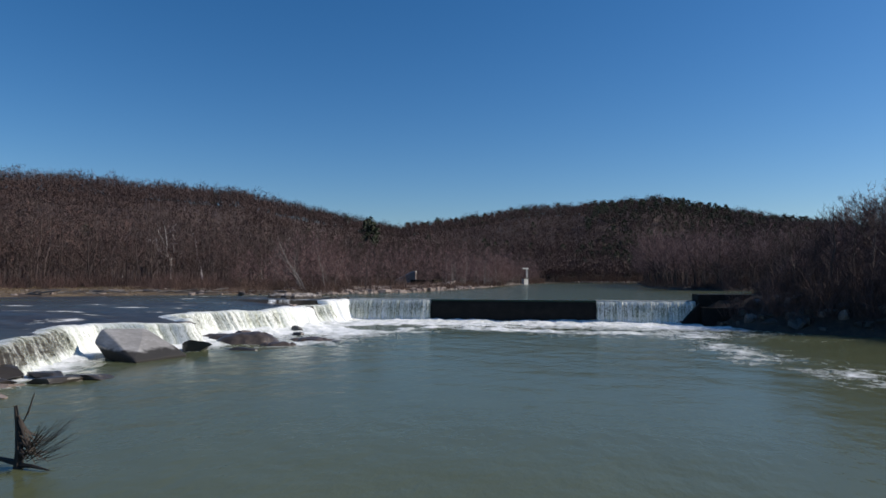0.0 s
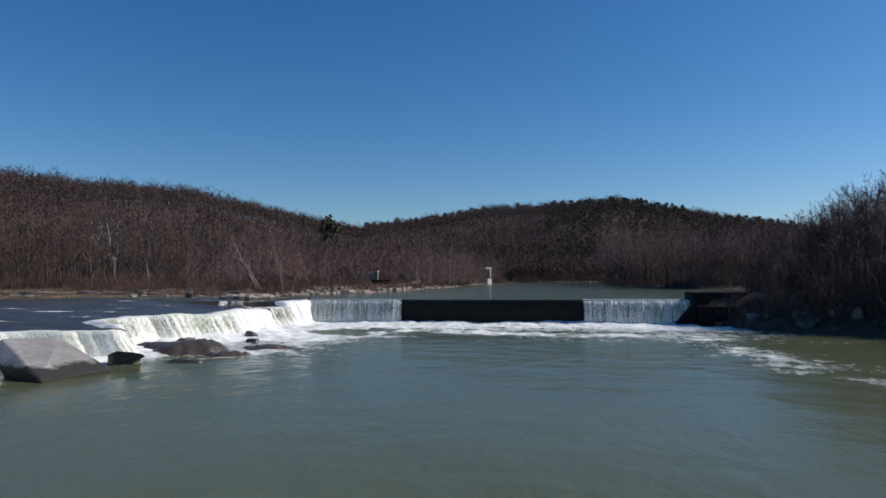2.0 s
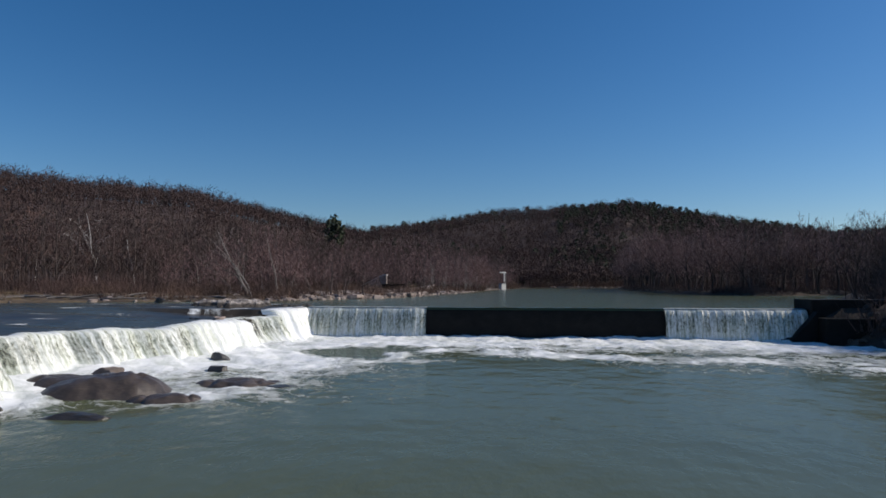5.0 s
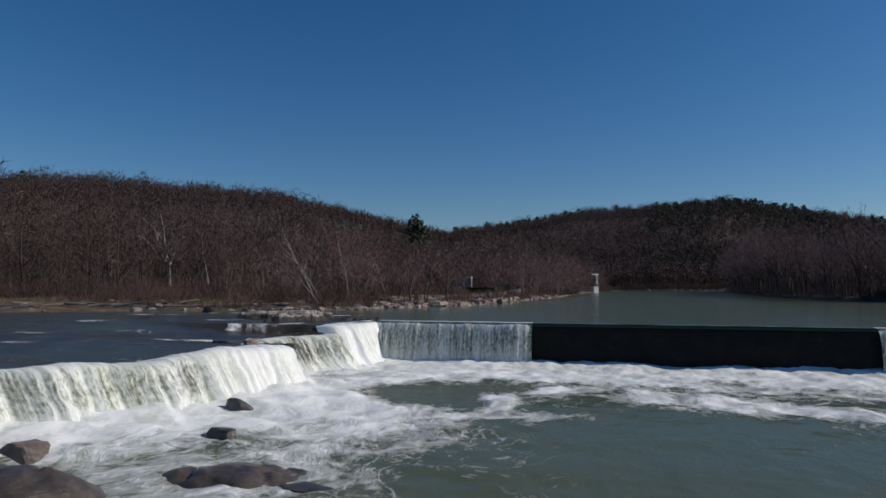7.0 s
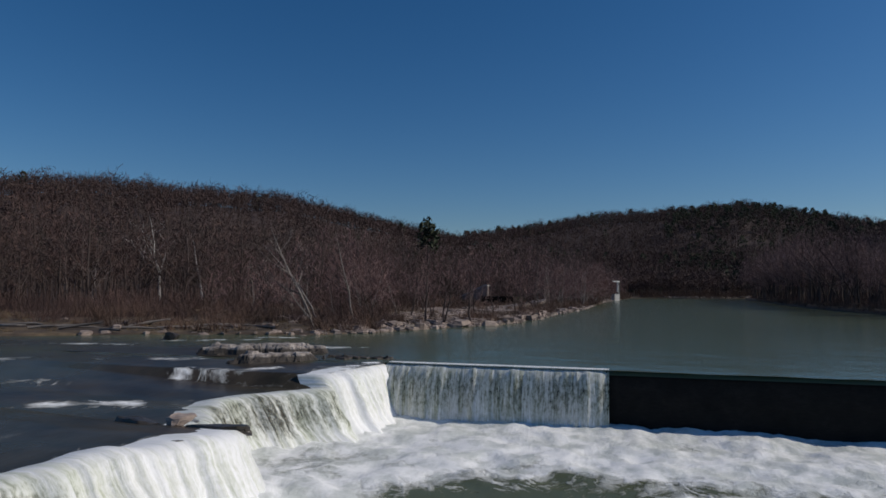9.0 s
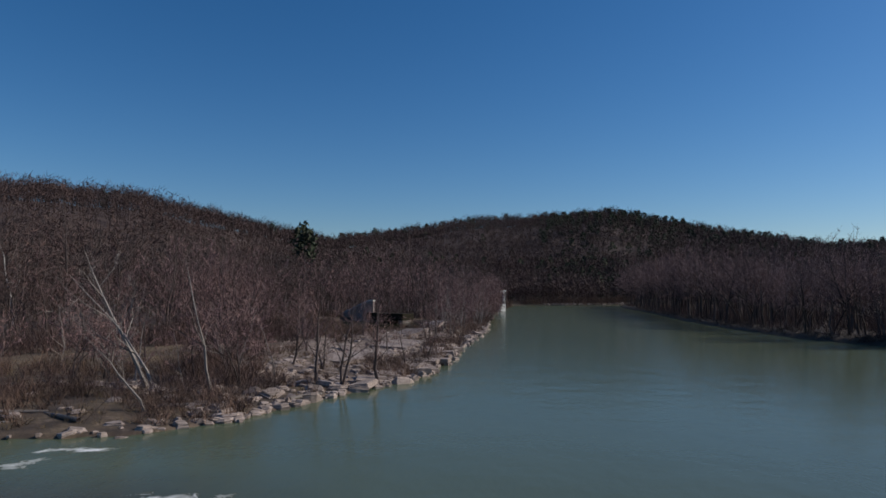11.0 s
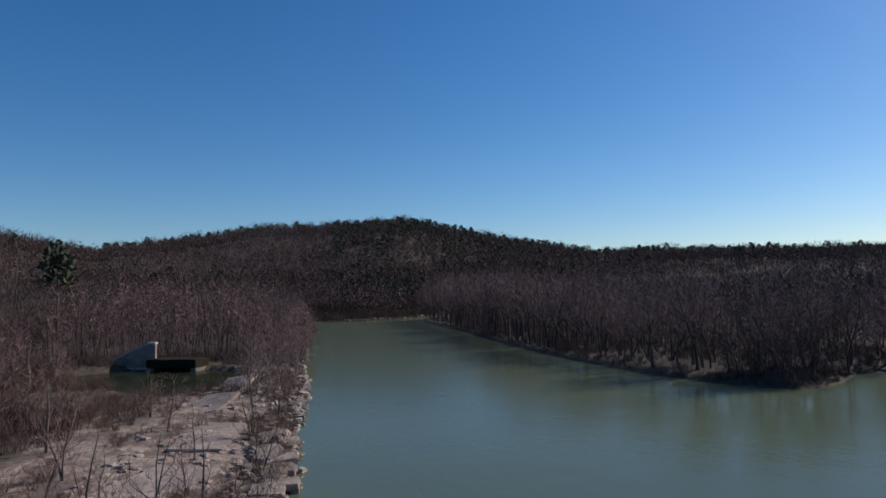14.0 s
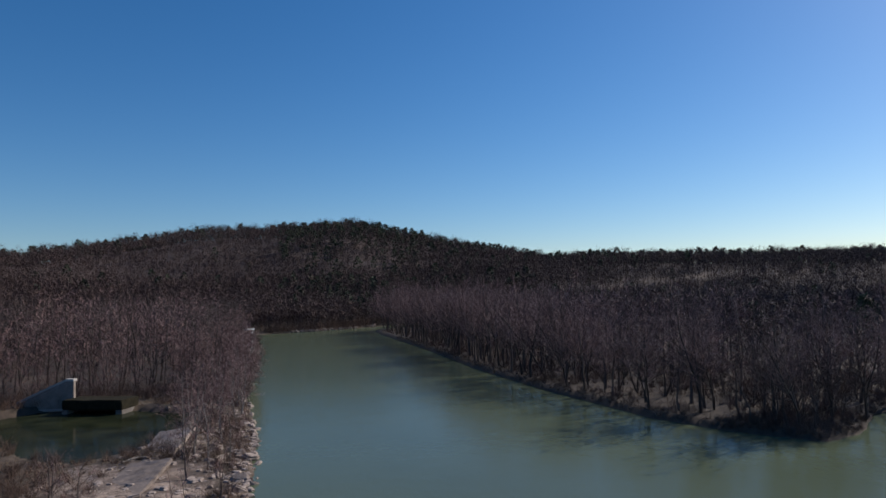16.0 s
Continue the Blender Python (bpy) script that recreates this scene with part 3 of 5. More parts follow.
def build_ledge():
    """The natural rock ledge west of the dam, and the white water falling over it."""
    ys = np.arange(0.0, -78, -0.25)
    cx, cz = crest_x(ys), crest_z(ys)
    rough = 0.5 * value_noise(ys * 0.35, ys * 0, 61) + 0.25 * value_noise(ys * 1.3, ys * 0, 62)
    prof = [(-6, -0.45), (-2.0, -0.30), (-0.3, -0.12), (0.1, -0.30), (0.15, -1.0), (0.5, -1.1), (0.55, -1.9), (0.9, -2.0), (1.0, -5.0)]
    v = np.zeros((len(ys), len(prof), 3))
    for k, (o, z) in enumerate(prof):
        v[:, k, 0] = cx + o + (rough * 0.8 + 0.2 * value_noise(ys * 0.9, ys * 0 + k * 3.3, 63)) * (k > 2)
        v[:, k, 1] = ys
        v[:, k, 2] = z + (cz if z > -1.6 else cz * 0.5) if z > -4 else z
    me = mesh_from("rock_ledge", v, grid_faces(len(ys), len(prof))[:, ::-1], M_WETROCK, False)
    tagged(new("rock_ledge", me), "dark wet sandstone ledge under the falls", "rock ledge", kind="structure")
    ys = np.arange(0.0, -62, -0.08)
    cx, cz = crest_x(ys), crest_z(ys)
    n = 0.5 * value_noise(ys * 0.35, ys * 0, 61) + 0.45 * value_noise(ys * 1.3, ys * 0, 71) + 0.25 * value_noise(ys * 5, ys * 0, 72)
    lump = (0.10 + 0.12 * (ys < -11)) * value_noise(ys * 0.45, ys * 0, 76) + 0.06 * value_noise(ys * 3.0, ys * 0, 77)
    prof = [(-1.2, 0.0), (-0.4, 0.02), (0.1, -0.04), (0.45, -0.25), (0.65, -0.6), (0.8, -1.0), (1.05, -1.5), (1.25, -2.0), (1.5, -2.5), (2.0, -3.1)]
    v = np.zeros((len(ys), len(prof), 3))
    for k, (o, z) in enumerate(prof):
        f = k / (len(prof) - 1)
        v[:, k, 0] = cx + o + n * 0.8 * f ** 0.5 + 0.30 * f * value_noise(ys * 1.1, ys * 0 + k * 0.9, 73)
        v[:, k, 1] = ys
        v[:, k, 2] = z + cz * (1 - f) + lump * (1 if 1 <= k <= 7 else 0)
    me = mesh_from("white_falls", v, grid_faces(len(ys), len(prof))[:, ::-1], M_FALL_WHITE, True)
    dens = np.interp(-ys, [0, 0.5, 5, 5.6, 8, 13, 14.8, 15.5, 20, 22, 38, 46, 48.5, 62], [0.30, 0.26, 0.26, 0.0, -0.04, -0.03, 0.05, 0.30, 0.22, 0.0, -0.03, 0.10, -0.12, -0.13]) + 0.05 * value_noise(ys * 0.2, ys * 0, 75) + 0.05 * value_noise(ys * 1.6, ys * 0, 78)
    attribute(me, "foam", np.clip(dens[:, None] + np.array([0.3, 0.22, 0.16, 0.08, 0.04, 0.02, 0.02, 0.06, 0.16, 0.34])[None], -0.4, 0.6))
    along = np.concatenate([[0], np.cumsum(np.hypot(np.diff(cx), np.diff(ys)))])
    attribute(me, "run", np.repeat(along, len(prof)))
    tagged(new("water_falls", me), "white water tumbling over the stepped rock ledge", "waterfall", kind="structure")


build_ledge()

# ---- bare winter trees ----
def tube(points, radii, sides):
    """Triangles of a tapered tube along points."""
    p = np.asarray(points, float)
    d = np.gradient(p, axis=0)
    d /= np.linalg.norm(d, axis=1)[:, None] + 1e-9
    ref = np.where(np.abs(d[:, 2:3]) > 0.9, np.array([[1.0, 0, 0]]), np.array([[0, 0, 1.0]]))
    u = np.cross(d, ref)
    u /= np.linalg.norm(u, axis=1)[:, None] + 1e-9
    w = np.cross(d, u)
    a = np.arange(sides) * 2 * np.pi / sides
    v = p[:, None] + np.asarray(radii)[:, None, None] * (u[:, None] * np.cos(a)[None, :, None] + w[:, None] * np.sin(a)[None, :, None])
    n = len(p)
    i = np.arange(n * sides).reshape(n, sides)
    j = np.roll(i, -1, axis=1)
    q1 = np.stack([i[:-1], j[:-1], j[1:]], -1).reshape(-1, 3)
    q2 = np.stack([i[:-1], j[1:], i[1:]], -1).reshape(-1, 3)
    return v.reshape(-1, 3), np.concatenate([q1, q2])


class Soup:
    """Collects triangles."""

    def __init__(self):
        self.v, self.f, self.n = [], [], 0

    def add(self, v, f):
        self.v.append(np.asarray(v, float))
        self.f.append(np.asarray(f, int) + self.n)
        self.n += len(v)

    def arrays(self):
        return np.concatenate(self.v), np.concatenate(self.f)


def blades(starts, ends, widths, rng):
    """One thin triangle each."""
    s, e = np.asarray(starts), np.asarray(ends)
    side = np.cross(e - s, rng.normal(size=s.shape))
    side /= np.linalg.norm(side, axis=1)[:, None] + 1e-9
    w = np.asarray(widths).reshape(-1, 1)
    v = np.stack([s - side * w / 2, s + side * w / 2, e], 1).reshape(-1, 3)
    return v, np.arange(len(v)).reshape(-1, 3)


def unit(v):
    return v / (np.linalg.norm(v, axis=-1, keepdims=True) + 1e-9)


def bare_tree(seed, height, spread=0.30, clear=0.28, limbs=13, subs=4, twigs=15, lean=0.0, girth=0.0105, width=0.055, stems=1):
    """Trunk and crown triangles of a leafless tree: limbs reach for a rounded crown and fork twice."""
    rng = np.random.RandomState(seed)
    trunk, crown = Soup(), Soup()
    up = np.array([0, 0, 1.0])
    for stem in range(stems):
        tilt = np.array([lean, 0, 0]) + rng.normal(size=3) * (0.05 + 0.16 * (stems > 1)) * np.array([1, 1, 0])
        n = 7
        f = np.linspace(0, 1, n)
        path = np.outer(f, up * height * 0.93) + np.outer(f ** 1.2, tilt * height)
        path[1:, :2] += np.cumsum(rng.normal(size=(n - 1, 2)) * 0.019 * height, 0)
        path[0, 2] = -0.3
        rad = height * girth * (1 - 0.9 * f) * (1.0 if stems == 1 else 0.7)
        rad[0] *= 1.3
        trunk.add(*tube(path, rad, 5))
        axis_at = lambda g: np.array([np.interp(g, f, path[:, c]) for c in range(3)])
        heart = axis_at(0.5 * (clear + 1.0))
        reach = np.array([spread * 0.95, spread * 0.95, 0.52 * (1.0 - clear)]) * height
        tips_s, tips_e, tips_w = [], [], []
        for k in range(limbs):
            lift = -0.75 + 1.68 * (k + rng.rand()) / limbs
            az = k * 2.4 + rng.rand() * 0.9
            flat = math.sqrt(max(0.04, 1 - lift * lift))
            goal = heart + reach * np.array([math.cos(az) * flat, math.sin(az) * flat, lift]) * (0.80 + 0.3 * rng.rand())
            side = math.hypot(goal[0] - heart[0], goal[1] - heart[1])
            g = min(0.93, max(clear * 0.75, (goal[2] - side * (0.7 + 0.5 * rng.rand())) / height))
            base = axis_at(g)
            span = goal - base
            ln = float(np.linalg.norm(span))
            mid = base + span * 0.5 + np.array([span[0], span[1], 0]) * 0.10 + rng.normal(size=3) * 0.05 * ln
            end = base + span * 0.86
            r0 = height * girth * (1 - 0.85 * g) * 0.40
            (trunk if k < limbs // 2 else crown).add(*tube([base, mid, end], [r0, r0 * 0.6, r0 * 0.18], 3))
            for s in range(subs):
                h = 0.28 + 0.72 * (s + rng.rand()) / subs
                b2 = base + (mid - base) * h * 2 if h < 0.5 else mid + (end - mid) * (h * 2 - 1)
                o2 = unit(unit(span) + rng.normal(size=3) * 0.75 + up * 0.15)
                l2 = ln * (0.62 - 0.30 * h) * (0.7 + 0.6 * rng.rand())
                m2 = b2 + o2 * l2 * 0.5 + rng.normal(size=3) * 0.05 * l2
                e2 = b2 + o2 * l2 + up * 0.12 * l2
                crown.add(*(tube([b2, m2, e2], [r0 * 0.36, r0 * 0.24, r0 * 0.08], 3) if twigs > 15 else tube([b2, e2], [r0 * 0.36, r0 * 0.10], 3)))
                t0 = 0.1 + 0.9 * rng.rand(twigs) ** 0.8
                st = np.where(t0[:, None] < 0.5, b2 + (m2 - b2) * t0[:, None] * 2, m2 + (e2 - m2) * (t0[:, None] * 2 - 1))
                way = unit(o2 + rng.normal(size=(twigs, 3)) * 1.0 + up * 0.25)
                en = st + way * (l2 * (0.18 + 0.42 * rng.rand(twigs)))[:, None]
                tips_s.append(st)
                tips_e.append(en)
                tips_w.append(width * (0.45 + 0.7 * rng.rand(twigs)))
        crown.add(*blades(np.concatenate(tips_s), np.concatenate(tips_e), np.concatenate(tips_w), rng))
    return trunk.arrays(), crown.arrays()


def pine_tree(seed, height, clumps=46, per=10):
    rng = np.random.RandomState(seed)
    trunk, crown = Soup(), Soup()
    trunk.add(*tube([(0, 0, -0.3), (0.1, 0, height * 0.5), (0, 0.1, height * 0.97)], [height * 0.018, height * 0.013, 0.04], 5))
    for k in range(clumps):
        g = 0.64 + 0.36 * (k + rng.rand()) / clumps
        az = k * 2.4 + rng.rand() * 0.8
        rr = height * 0.19 * (1.12 - g) ** 0.45 * (0.4 + 0.8 * rng.rand())
        c = np.array([math.cos(az) * rr, math.sin(az) * rr, g * height])
        if k % 3 == 0:
            crown.add(*tube([(0, 0, g * height - 0.1 * rr), c], [0.06, 0.02], 3))
        size = height * 0.065
        s = c + rng.normal(size=(per, 3)) * size * 0.4
        e = s + unit(rng.normal(size=(per, 3)) + np.array([0, 0, 0.35])) * size
        crown.add(*blades(s, e, np.full(per, size * 0.75), rng))
    return trunk.arrays(), crown.arrays()


def far_tree(seed, height, n=66):
    """A small cheap tree for the hillsides: a rounded haze of short twigs."""
    rng = np.random.RandomState(seed)
    s = Soup()
    s.add(*tube([(0, 0, -1), (0, 0, height * 0.7)], [0.20, 0.06], 3))
    wide, lumps = 0.34 + 0.08 * rng.rand(), unit(rng.normal(size=(5, 3)) + np.array([0, 0, 0.6]))
    out = unit(rng.normal(size=(n, 3)) + np.array([0, 0, 0.30]))
    bulge = 0.80 + 0.25 * np.clip((out @ lumps.T).max(1), 0, 1) ** 3
    mid = np.array([0, 0, height * 0.58])
    at = mid + out * (bulge * (0.35 + 0.65 * rng.rand(n) ** 0.5))[:, None] * np.array([wide, wide, 0.38]) * height
    way = unit(out * 0.7 + rng.normal(size=(n, 3)) * 0.6 + np.array([0, 0, 0.35])) * height * (0.05 + 0.07 * rng.rand(n))[:, None]
    s.add(*blades(at - way, at + way, 0.20 + 0.24 * rng.rand(n), rng))
    return s.arrays()


def far_pine(seed, height, n=110):
    rng = np.random.RandomState(seed)
    s = Soup()
    s.add(*tube([(0, 0, -1), (0, 0, height * 0.8)], [0.22, 0.05], 3))
    g = 0.12 + 0.88 * rng.rand(n)
    rr = height * 0.40 * np.sqrt(np.clip(1.03 - g, 0, 1)) * np.clip(g * 3, 0.3, 1) * (0.35 + 0.65 * rng.rand(n))
    az = rng.rand(n) * 6.28
    st = np.stack([np.cos(az) * rr, np.sin(az) * rr, g * height], -1)
    out = unit(rng.normal(size=(n, 3)) + np.array([0, 0, 0.3]))
    s.add(*blades(st - out * height * 0.06, st + out * height * 0.08, np.full(n, height * 0.085), rng))
    return s.arrays()


def scatter(variants, places, rng, zs=None, low=0.8, high=1.2):
    """Joined copies of the variants: arrays of vertices and triangles."""
    vs, fs, ms, n = [], [], [], 0
    for k, (x, y, z) in enumerate(places):
        v, f, *wood = variants[rng.randint(len(variants))]
        a, s = rng.rand() * 6.28, low + (high - low) * rng.rand()
        c, d = math.cos(a) * s, math.sin(a) * s
        w = np.empty_like(v)
        w[:, 0] = v[:, 0] * c - v[:, 1] * d + x
        w[:, 1] = v[:, 0] * d + v[:, 1] * c + y
        w[:, 2] = v[:, 2] * s + z
        vs.append(w)
        fs.append(f + n)
        ms.append(np.arange(len(f)) < (wood[0] if wood else 0))
        n += len(v)
    return np.concatenate(vs), np.concatenate(fs), np.concatenate(ms)


def jittered(x0, x1, y0, y1, step, rng):
    gx, gy = np.meshgrid(np.arange(x0, x1, step), np.arange(y0, y1, step), indexing="ij")
    x = gx.ravel() + (rng.rand(gx.size) - 0.5) * step * 0.95
    y = gy.ravel() + (rng.rand(gx.size) - 0.5) * step * 0.95
    return x, y


def grounded(x, y, sink=0.1):
    z, _ = land_height(x, y)
    return np.stack([x, y, z - sink], -1)


def stuff(name, arrays, mat, label, category):
    v, f, wood = arrays
    me = mesh_from(name, v, f, mat)
    if wood.any():
        me.materials.append(M_BARK)
        me.polygons.foreach_set("material_index", wood.astype(np.int32))
    return tagged(new(name, me), label, category, kind="stuff")


TREES = [bare_tree(100 + k, 12 + (k % 4) * 1.3, 0.32 + 0.03 * (k % 3), 0.20 - 0.05 * (k % 2), limbs=12, twigs=13, stems=1 + (k % 5 == 4)) for k in range(8)]
TREES_R = [bare_tree(140 + k, 17 + (k % 3) * 1.8, 0.27, 0.40, limbs=13, subs=4, twigs=15, width=0.05, lean=0.03 * (k - 3), stems=1 + k % 2, girth=0.015) for k in range(6)]
LIGHT = [bare_tree(200 + k, 13.5 + (k % 3) * 2, 0.36, 0.3, limbs=8, subs=3, twigs=7, width=0.14) for k in range(5)]


def joined(tree):
    (v1, f1), (v2, f2) = tree
    return np.concatenate([v1, v2]), np.concatenate([f1, f2 + len(v1)]), len(f1)


def tree_kind(arrs, bark, twig, label, name="bare_tree"):
    base = tagged(new(name), label, "tree", "bare riverbank trees")
    for nm, (v, f), mat in (("trunk", arrs[0], bark), ("crown", arrs[1], twig)):
        o = new(nm, mesh_from(nm, v, f, mat))
        o.parent = base
    return base


def build_woods():
    rng = np.random.RandomState(5)
    for poly, kinds, box, near, what in ((WOODS_L, TREES, (-170, 20, -60, 396), (-70, 12, 30, 235), "grey-brown bare tree at the edge of the floodplain wood"),
                                         (WOODS_R, TREES_R, (60, 210, -20, 420), (60, 100, 60, 215), "tall dark bare tree standing on the cut river bank")):
        x, y = jittered(*box, 4.6, rng)
        ok = inside(poly, x, y)
        x, y = x[ok], y[ok]
        d = distance([poly + poly[:1]], x, y)
        front = (d < 10)
        deep = (d >= 10) & (d < 62) & (rng.rand(len(x)) < 0.42)
        close = front & (d < 9) & (x > near[0]) & (x < near[1]) & (y > near[2]) & (y < near[3])
        order = np.flatnonzero(close)
        order = order[np.argsort(d[order])][:140]
        close = np.zeros(len(x), bool)
        close[order] = True
        originals = {}
        for x0, y0, z0 in grounded(x[close], y[close]):
            k = rng.randint(len(kinds)) + (100 if x0 < -48 else 0)
            s = (0.62 + 0.5 * rng.rand()) * ((0.84 + 0.26 * min(1.0, (y0 - 90) / 110)) if x0 > 30 else 0.92 if y0 > 140 else 1.0)
            m = pose(x0, y0, z0, 0, 0, rng.rand() * 360)
            if k not in originals:
                originals[k] = tree_kind(kinds[k % 100], M_BARK, M_DUSK if k >= 100 else M_TWIG, what)
                ob = originals[k]
                ob.matrix_basis = m
            else:
                ob = copy_thing(originals[k], m)
            ob.scale = (s, s, s)
        pick = front & ~close
        south = (x > 30) & (y < 66)
        middle = (x > 30) & (y >= 66) & (y < 140)
        west = x < -48
        for some, size, twig in ((pick & ~south & ~middle & ~west, 1.0 if box[0] < 0 else 1.22, M_TWIG), (pick & west, 0.95, M_DUSK), (pick & middle, 0.75, M_TWIG), (pick & south, 0.66, M_DUSK)):
            if some.sum():
                stuff("woods", scatter([joined(t) for t in kinds], grounded(x[some], y[some]), rng, low=0.48 * size, high=1.1 * size), twig, "dense leafless grey-brown woods behind the river bank", "woods")
        tall = 1.3
        for some, size, twig in ((deep & ~south & ~middle & ~west, tall, M_TWIG), (deep & west, tall, M_DUSK), (deep & middle, 0.95, M_DUSK), (deep & south, 0.80, M_DUSK)):
            if some.sum():
                stuff("woods", scatter([joined(t) for t in LIGHT], grounded(x[some], y[some]), rng, low=0.65 * size, high=1.1 * size), twig, "leafless woods farther back from the river", "woods")


build_woods()


def build_tall_trees():
    rng = np.random.RandomState(77)
    x, y = jittered(-120, 14, 20, 390, 13.0, rng)
    ok = inside(WOODS_L, x, y) & (distance([WOODS_L + WOODS_L[:1]], x, y) < 60)
    stuff("woods", scatter([joined(t) for t in TREES], grounded(x[ok], y[ok]), rng, low=1.1, high=1.55), M_BARK, "taller dark-barked trees rising through the west wood", "woods")


build_tall_trees()


def build_hill_woods():
    rng = np.random.RandomState(9)
    kinds = [far_tree(300 + k, 13 + k % 3 * 2) for k in range(6)]
    pines = [far_pine(330 + k, 11 + k % 3 * 2.0) for k in range(5)]
    x, y = jittered(-560, 680, -140, 900, 5.8, rng)
    xm, ym = jittered(-130, 240, 385, 560, 4.2, rng)
    x, y = np.concatenate([x, xm]), np.concatenate([y, ym])
    az, r = np.degrees(np.arctan2(x, y)), np.hypot(x, y)
    ridge = np.interp(az, [h[0] for h in HILLS], [h[1] for h in HILLS])
    s = r / ridge
    dr, dw = distance([WOODS_R + WOODS_R[:1]], x, y), distance([WOODS_L + WOODS_L[:1]], x, y)
    inner = (inside(WOODS_R, x, y) & ((dr > 55) | (x > 205)) & (rng.rand(len(x)) < 0.7)) | (inside(WOODS_L, x, y) & (dw > 55) & (x > -130))
    left = (az > -95) & (az < -12) & (s > 0.34) & (s < 1.10) & (rng.rand(len(x)) < np.where(s > 0.88, 1.0, 0.66))
    mid = (az >= -12) & (az < 18) & (s > 0.50) & (s < 1.05) & (rng.rand(len(x)) < np.where(s > 0.92, 1.0, 0.62))
    right = (az >= 18) & (az < 58) & (s > 0.5) & (s < np.where(az < 34, 1.12, 1.04)) & (rng.rand(len(x)) < np.where((s > 0.86) | (az < 32), 1.0, np.where(s > 0.62, 0.55, 0.25)))
    ok = (left | mid | right) & ~inside(RIVER_UP, x, y) & ~inside(WOODS_R, x, y) & ~(inside(WOODS_L, x, y) & (x > -130))
    ok |= inner
    x, y, az, s = x[ok], y[ok], az[ok], s[ok]
    knoll = value_noise(x * 0.012, y * 0.012, 55, 3)
    ever = rng.rand(len(x)) < np.where((az > 6) & (az < 60) & (s > 0.93), 0.42 + 0.5 * knoll, np.where((az > 5) & (az < 26), 0.14 + 0.25 * knoll, np.where((az > -16) & (s > 0.95), 0.20 + 0.4 * knoll, np.where(az > -12, 0.02, 0.005))))
    for some, mat, what in ((~ever & (az < -12), M_HILL, "dark brown leafless forest on the west hill"), (~ever & (az >= -12), M_OAKS, "reddish brown leafless forest covering the far hill")):
        stuff("woods", scatter(kinds, grounded(x[some], y[some]), rng, low=0.7, high=1.2), mat, what, "forest")
    stuff("woods", scatter(pines, grounded(x[ever], y[ever]), rng, low=0.75), M_NEEDLE, "dark evergreen pines along the hill crests", "forest")


build_hill_woods()

# ---- stones ----
def rock_arrays(seed, level=2, cuts=9, flat=1.0, slab=True):
    """A faceted stone of about unit radius."""
    rng = np.random.RandomState(seed)
    bm = bmesh.new()
    bmesh.ops.create_icosphere(bm, subdivisions=level, radius=1.15)
    v = np.array([p.co[:] for p in bm.verts])
    f = np.array([[q.index for q in t.verts] for t in bm.faces])
    bm.free()
    for k in range(cuts):
        n = unit(rng.normal(size=3) * np.array([1, 1, 0.8]))
        if k == 0 and slab:
            n = unit(np.array([0.1 * rng.normal(), 0.1 * rng.normal(), 1.0]))
        lim = 0.42 + 0.42 * rng.rand()
        over = np.maximum(v @ n - lim, 0)
        v = v - over[:, None] * n
    v = v + 0.05 * value_noise(v[:, 0] * 2.5 + v[:, 2] * 1.7 + 9, v[:, 1] * 2.5 + 5, seed)[:, None] * unit(v)
    v[:, 2] *= flat
    return v, f


def broken_slab(seed, thick):
    """A broken piece of bedded sandstone: an angular plate with a stepped, chipped rim."""
    rng = np.random.RandomState(seed)
    n = 5 + seed % 3
    a = np.sort(np.arange(n) * 2 * np.pi / n + rng.rand(n) * 0.7)
    r = 0.72 + 0.42 * rng.rand(n)
    rim = np.stack([np.cos(a) * r, np.sin(a) * r * 0.85], -1)
    tilt = rng.normal(size=2) * 0.10
    rings = []
    for grow, z in ((0.86, -1.3), (1.0, -0.15), (1.02, 0.15), (0.88, 0.30), (0.82, 0.62), (0.74, 0.72)):
        p = rim * grow + (rng.rand(n, 2) - 0.5) * 0.14
        rings.append(np.column_stack([p, z * thick + p @ tilt]))
    top = rings[-1].mean(0) + np.array([0, 0, 0.04])
    v = np.concatenate(rings + [top[None]])
    i = np.arange(len(rings) * n).reshape(len(rings), n)
    j = np.roll(i, -1, axis=1)
    f = np.concatenate([np.stack([i[:-1], j[:-1], j[1:]], -1).reshape(-1, 3), np.stack([i[:-1], j[1:], i[1:]], -1).reshape(-1, 3),
                        np.stack([i[-1], j[-1], np.full(n, len(v) - 1)], -1)])
    return v, f


ROCKS = [broken_slab(400 + k, 0.34 + 0.12 * (k % 3)) for k in range(8)]
ROCK_MESHES = [mesh_from("rock", v, f, M_ROCK) for v, f in ROCKS]
DARK_MESHES = [mesh_from("rock", v, f, M_WETROCK) for v, f in ROCKS]


def stone(x, y, z, size, rot, label, mat=M_ROCK, seed=0, tilt=0.0, name="rock", group=""):
    v, f = rock_arrays(500 + seed, 3, 2 if "hump" in label else 12, 1.0, size[2] < 0.55)
    v = v * (1 + (0.30 if "hump" in label else 0.16) * value_noise(v[:, 0] * 1.6 + v[:, 2] * 2.1 + seed, v[:, 1] * 1.9 - v[:, 2] * 1.3, seed + 3, 4))[:, None]
    ob = new(name, mesh_from(name, v * np.array(size), f, mat))
    ob.matrix_basis = pose(x, y, z, tilt, 0, rot)
    return tagged(ob, label, "rock", group)


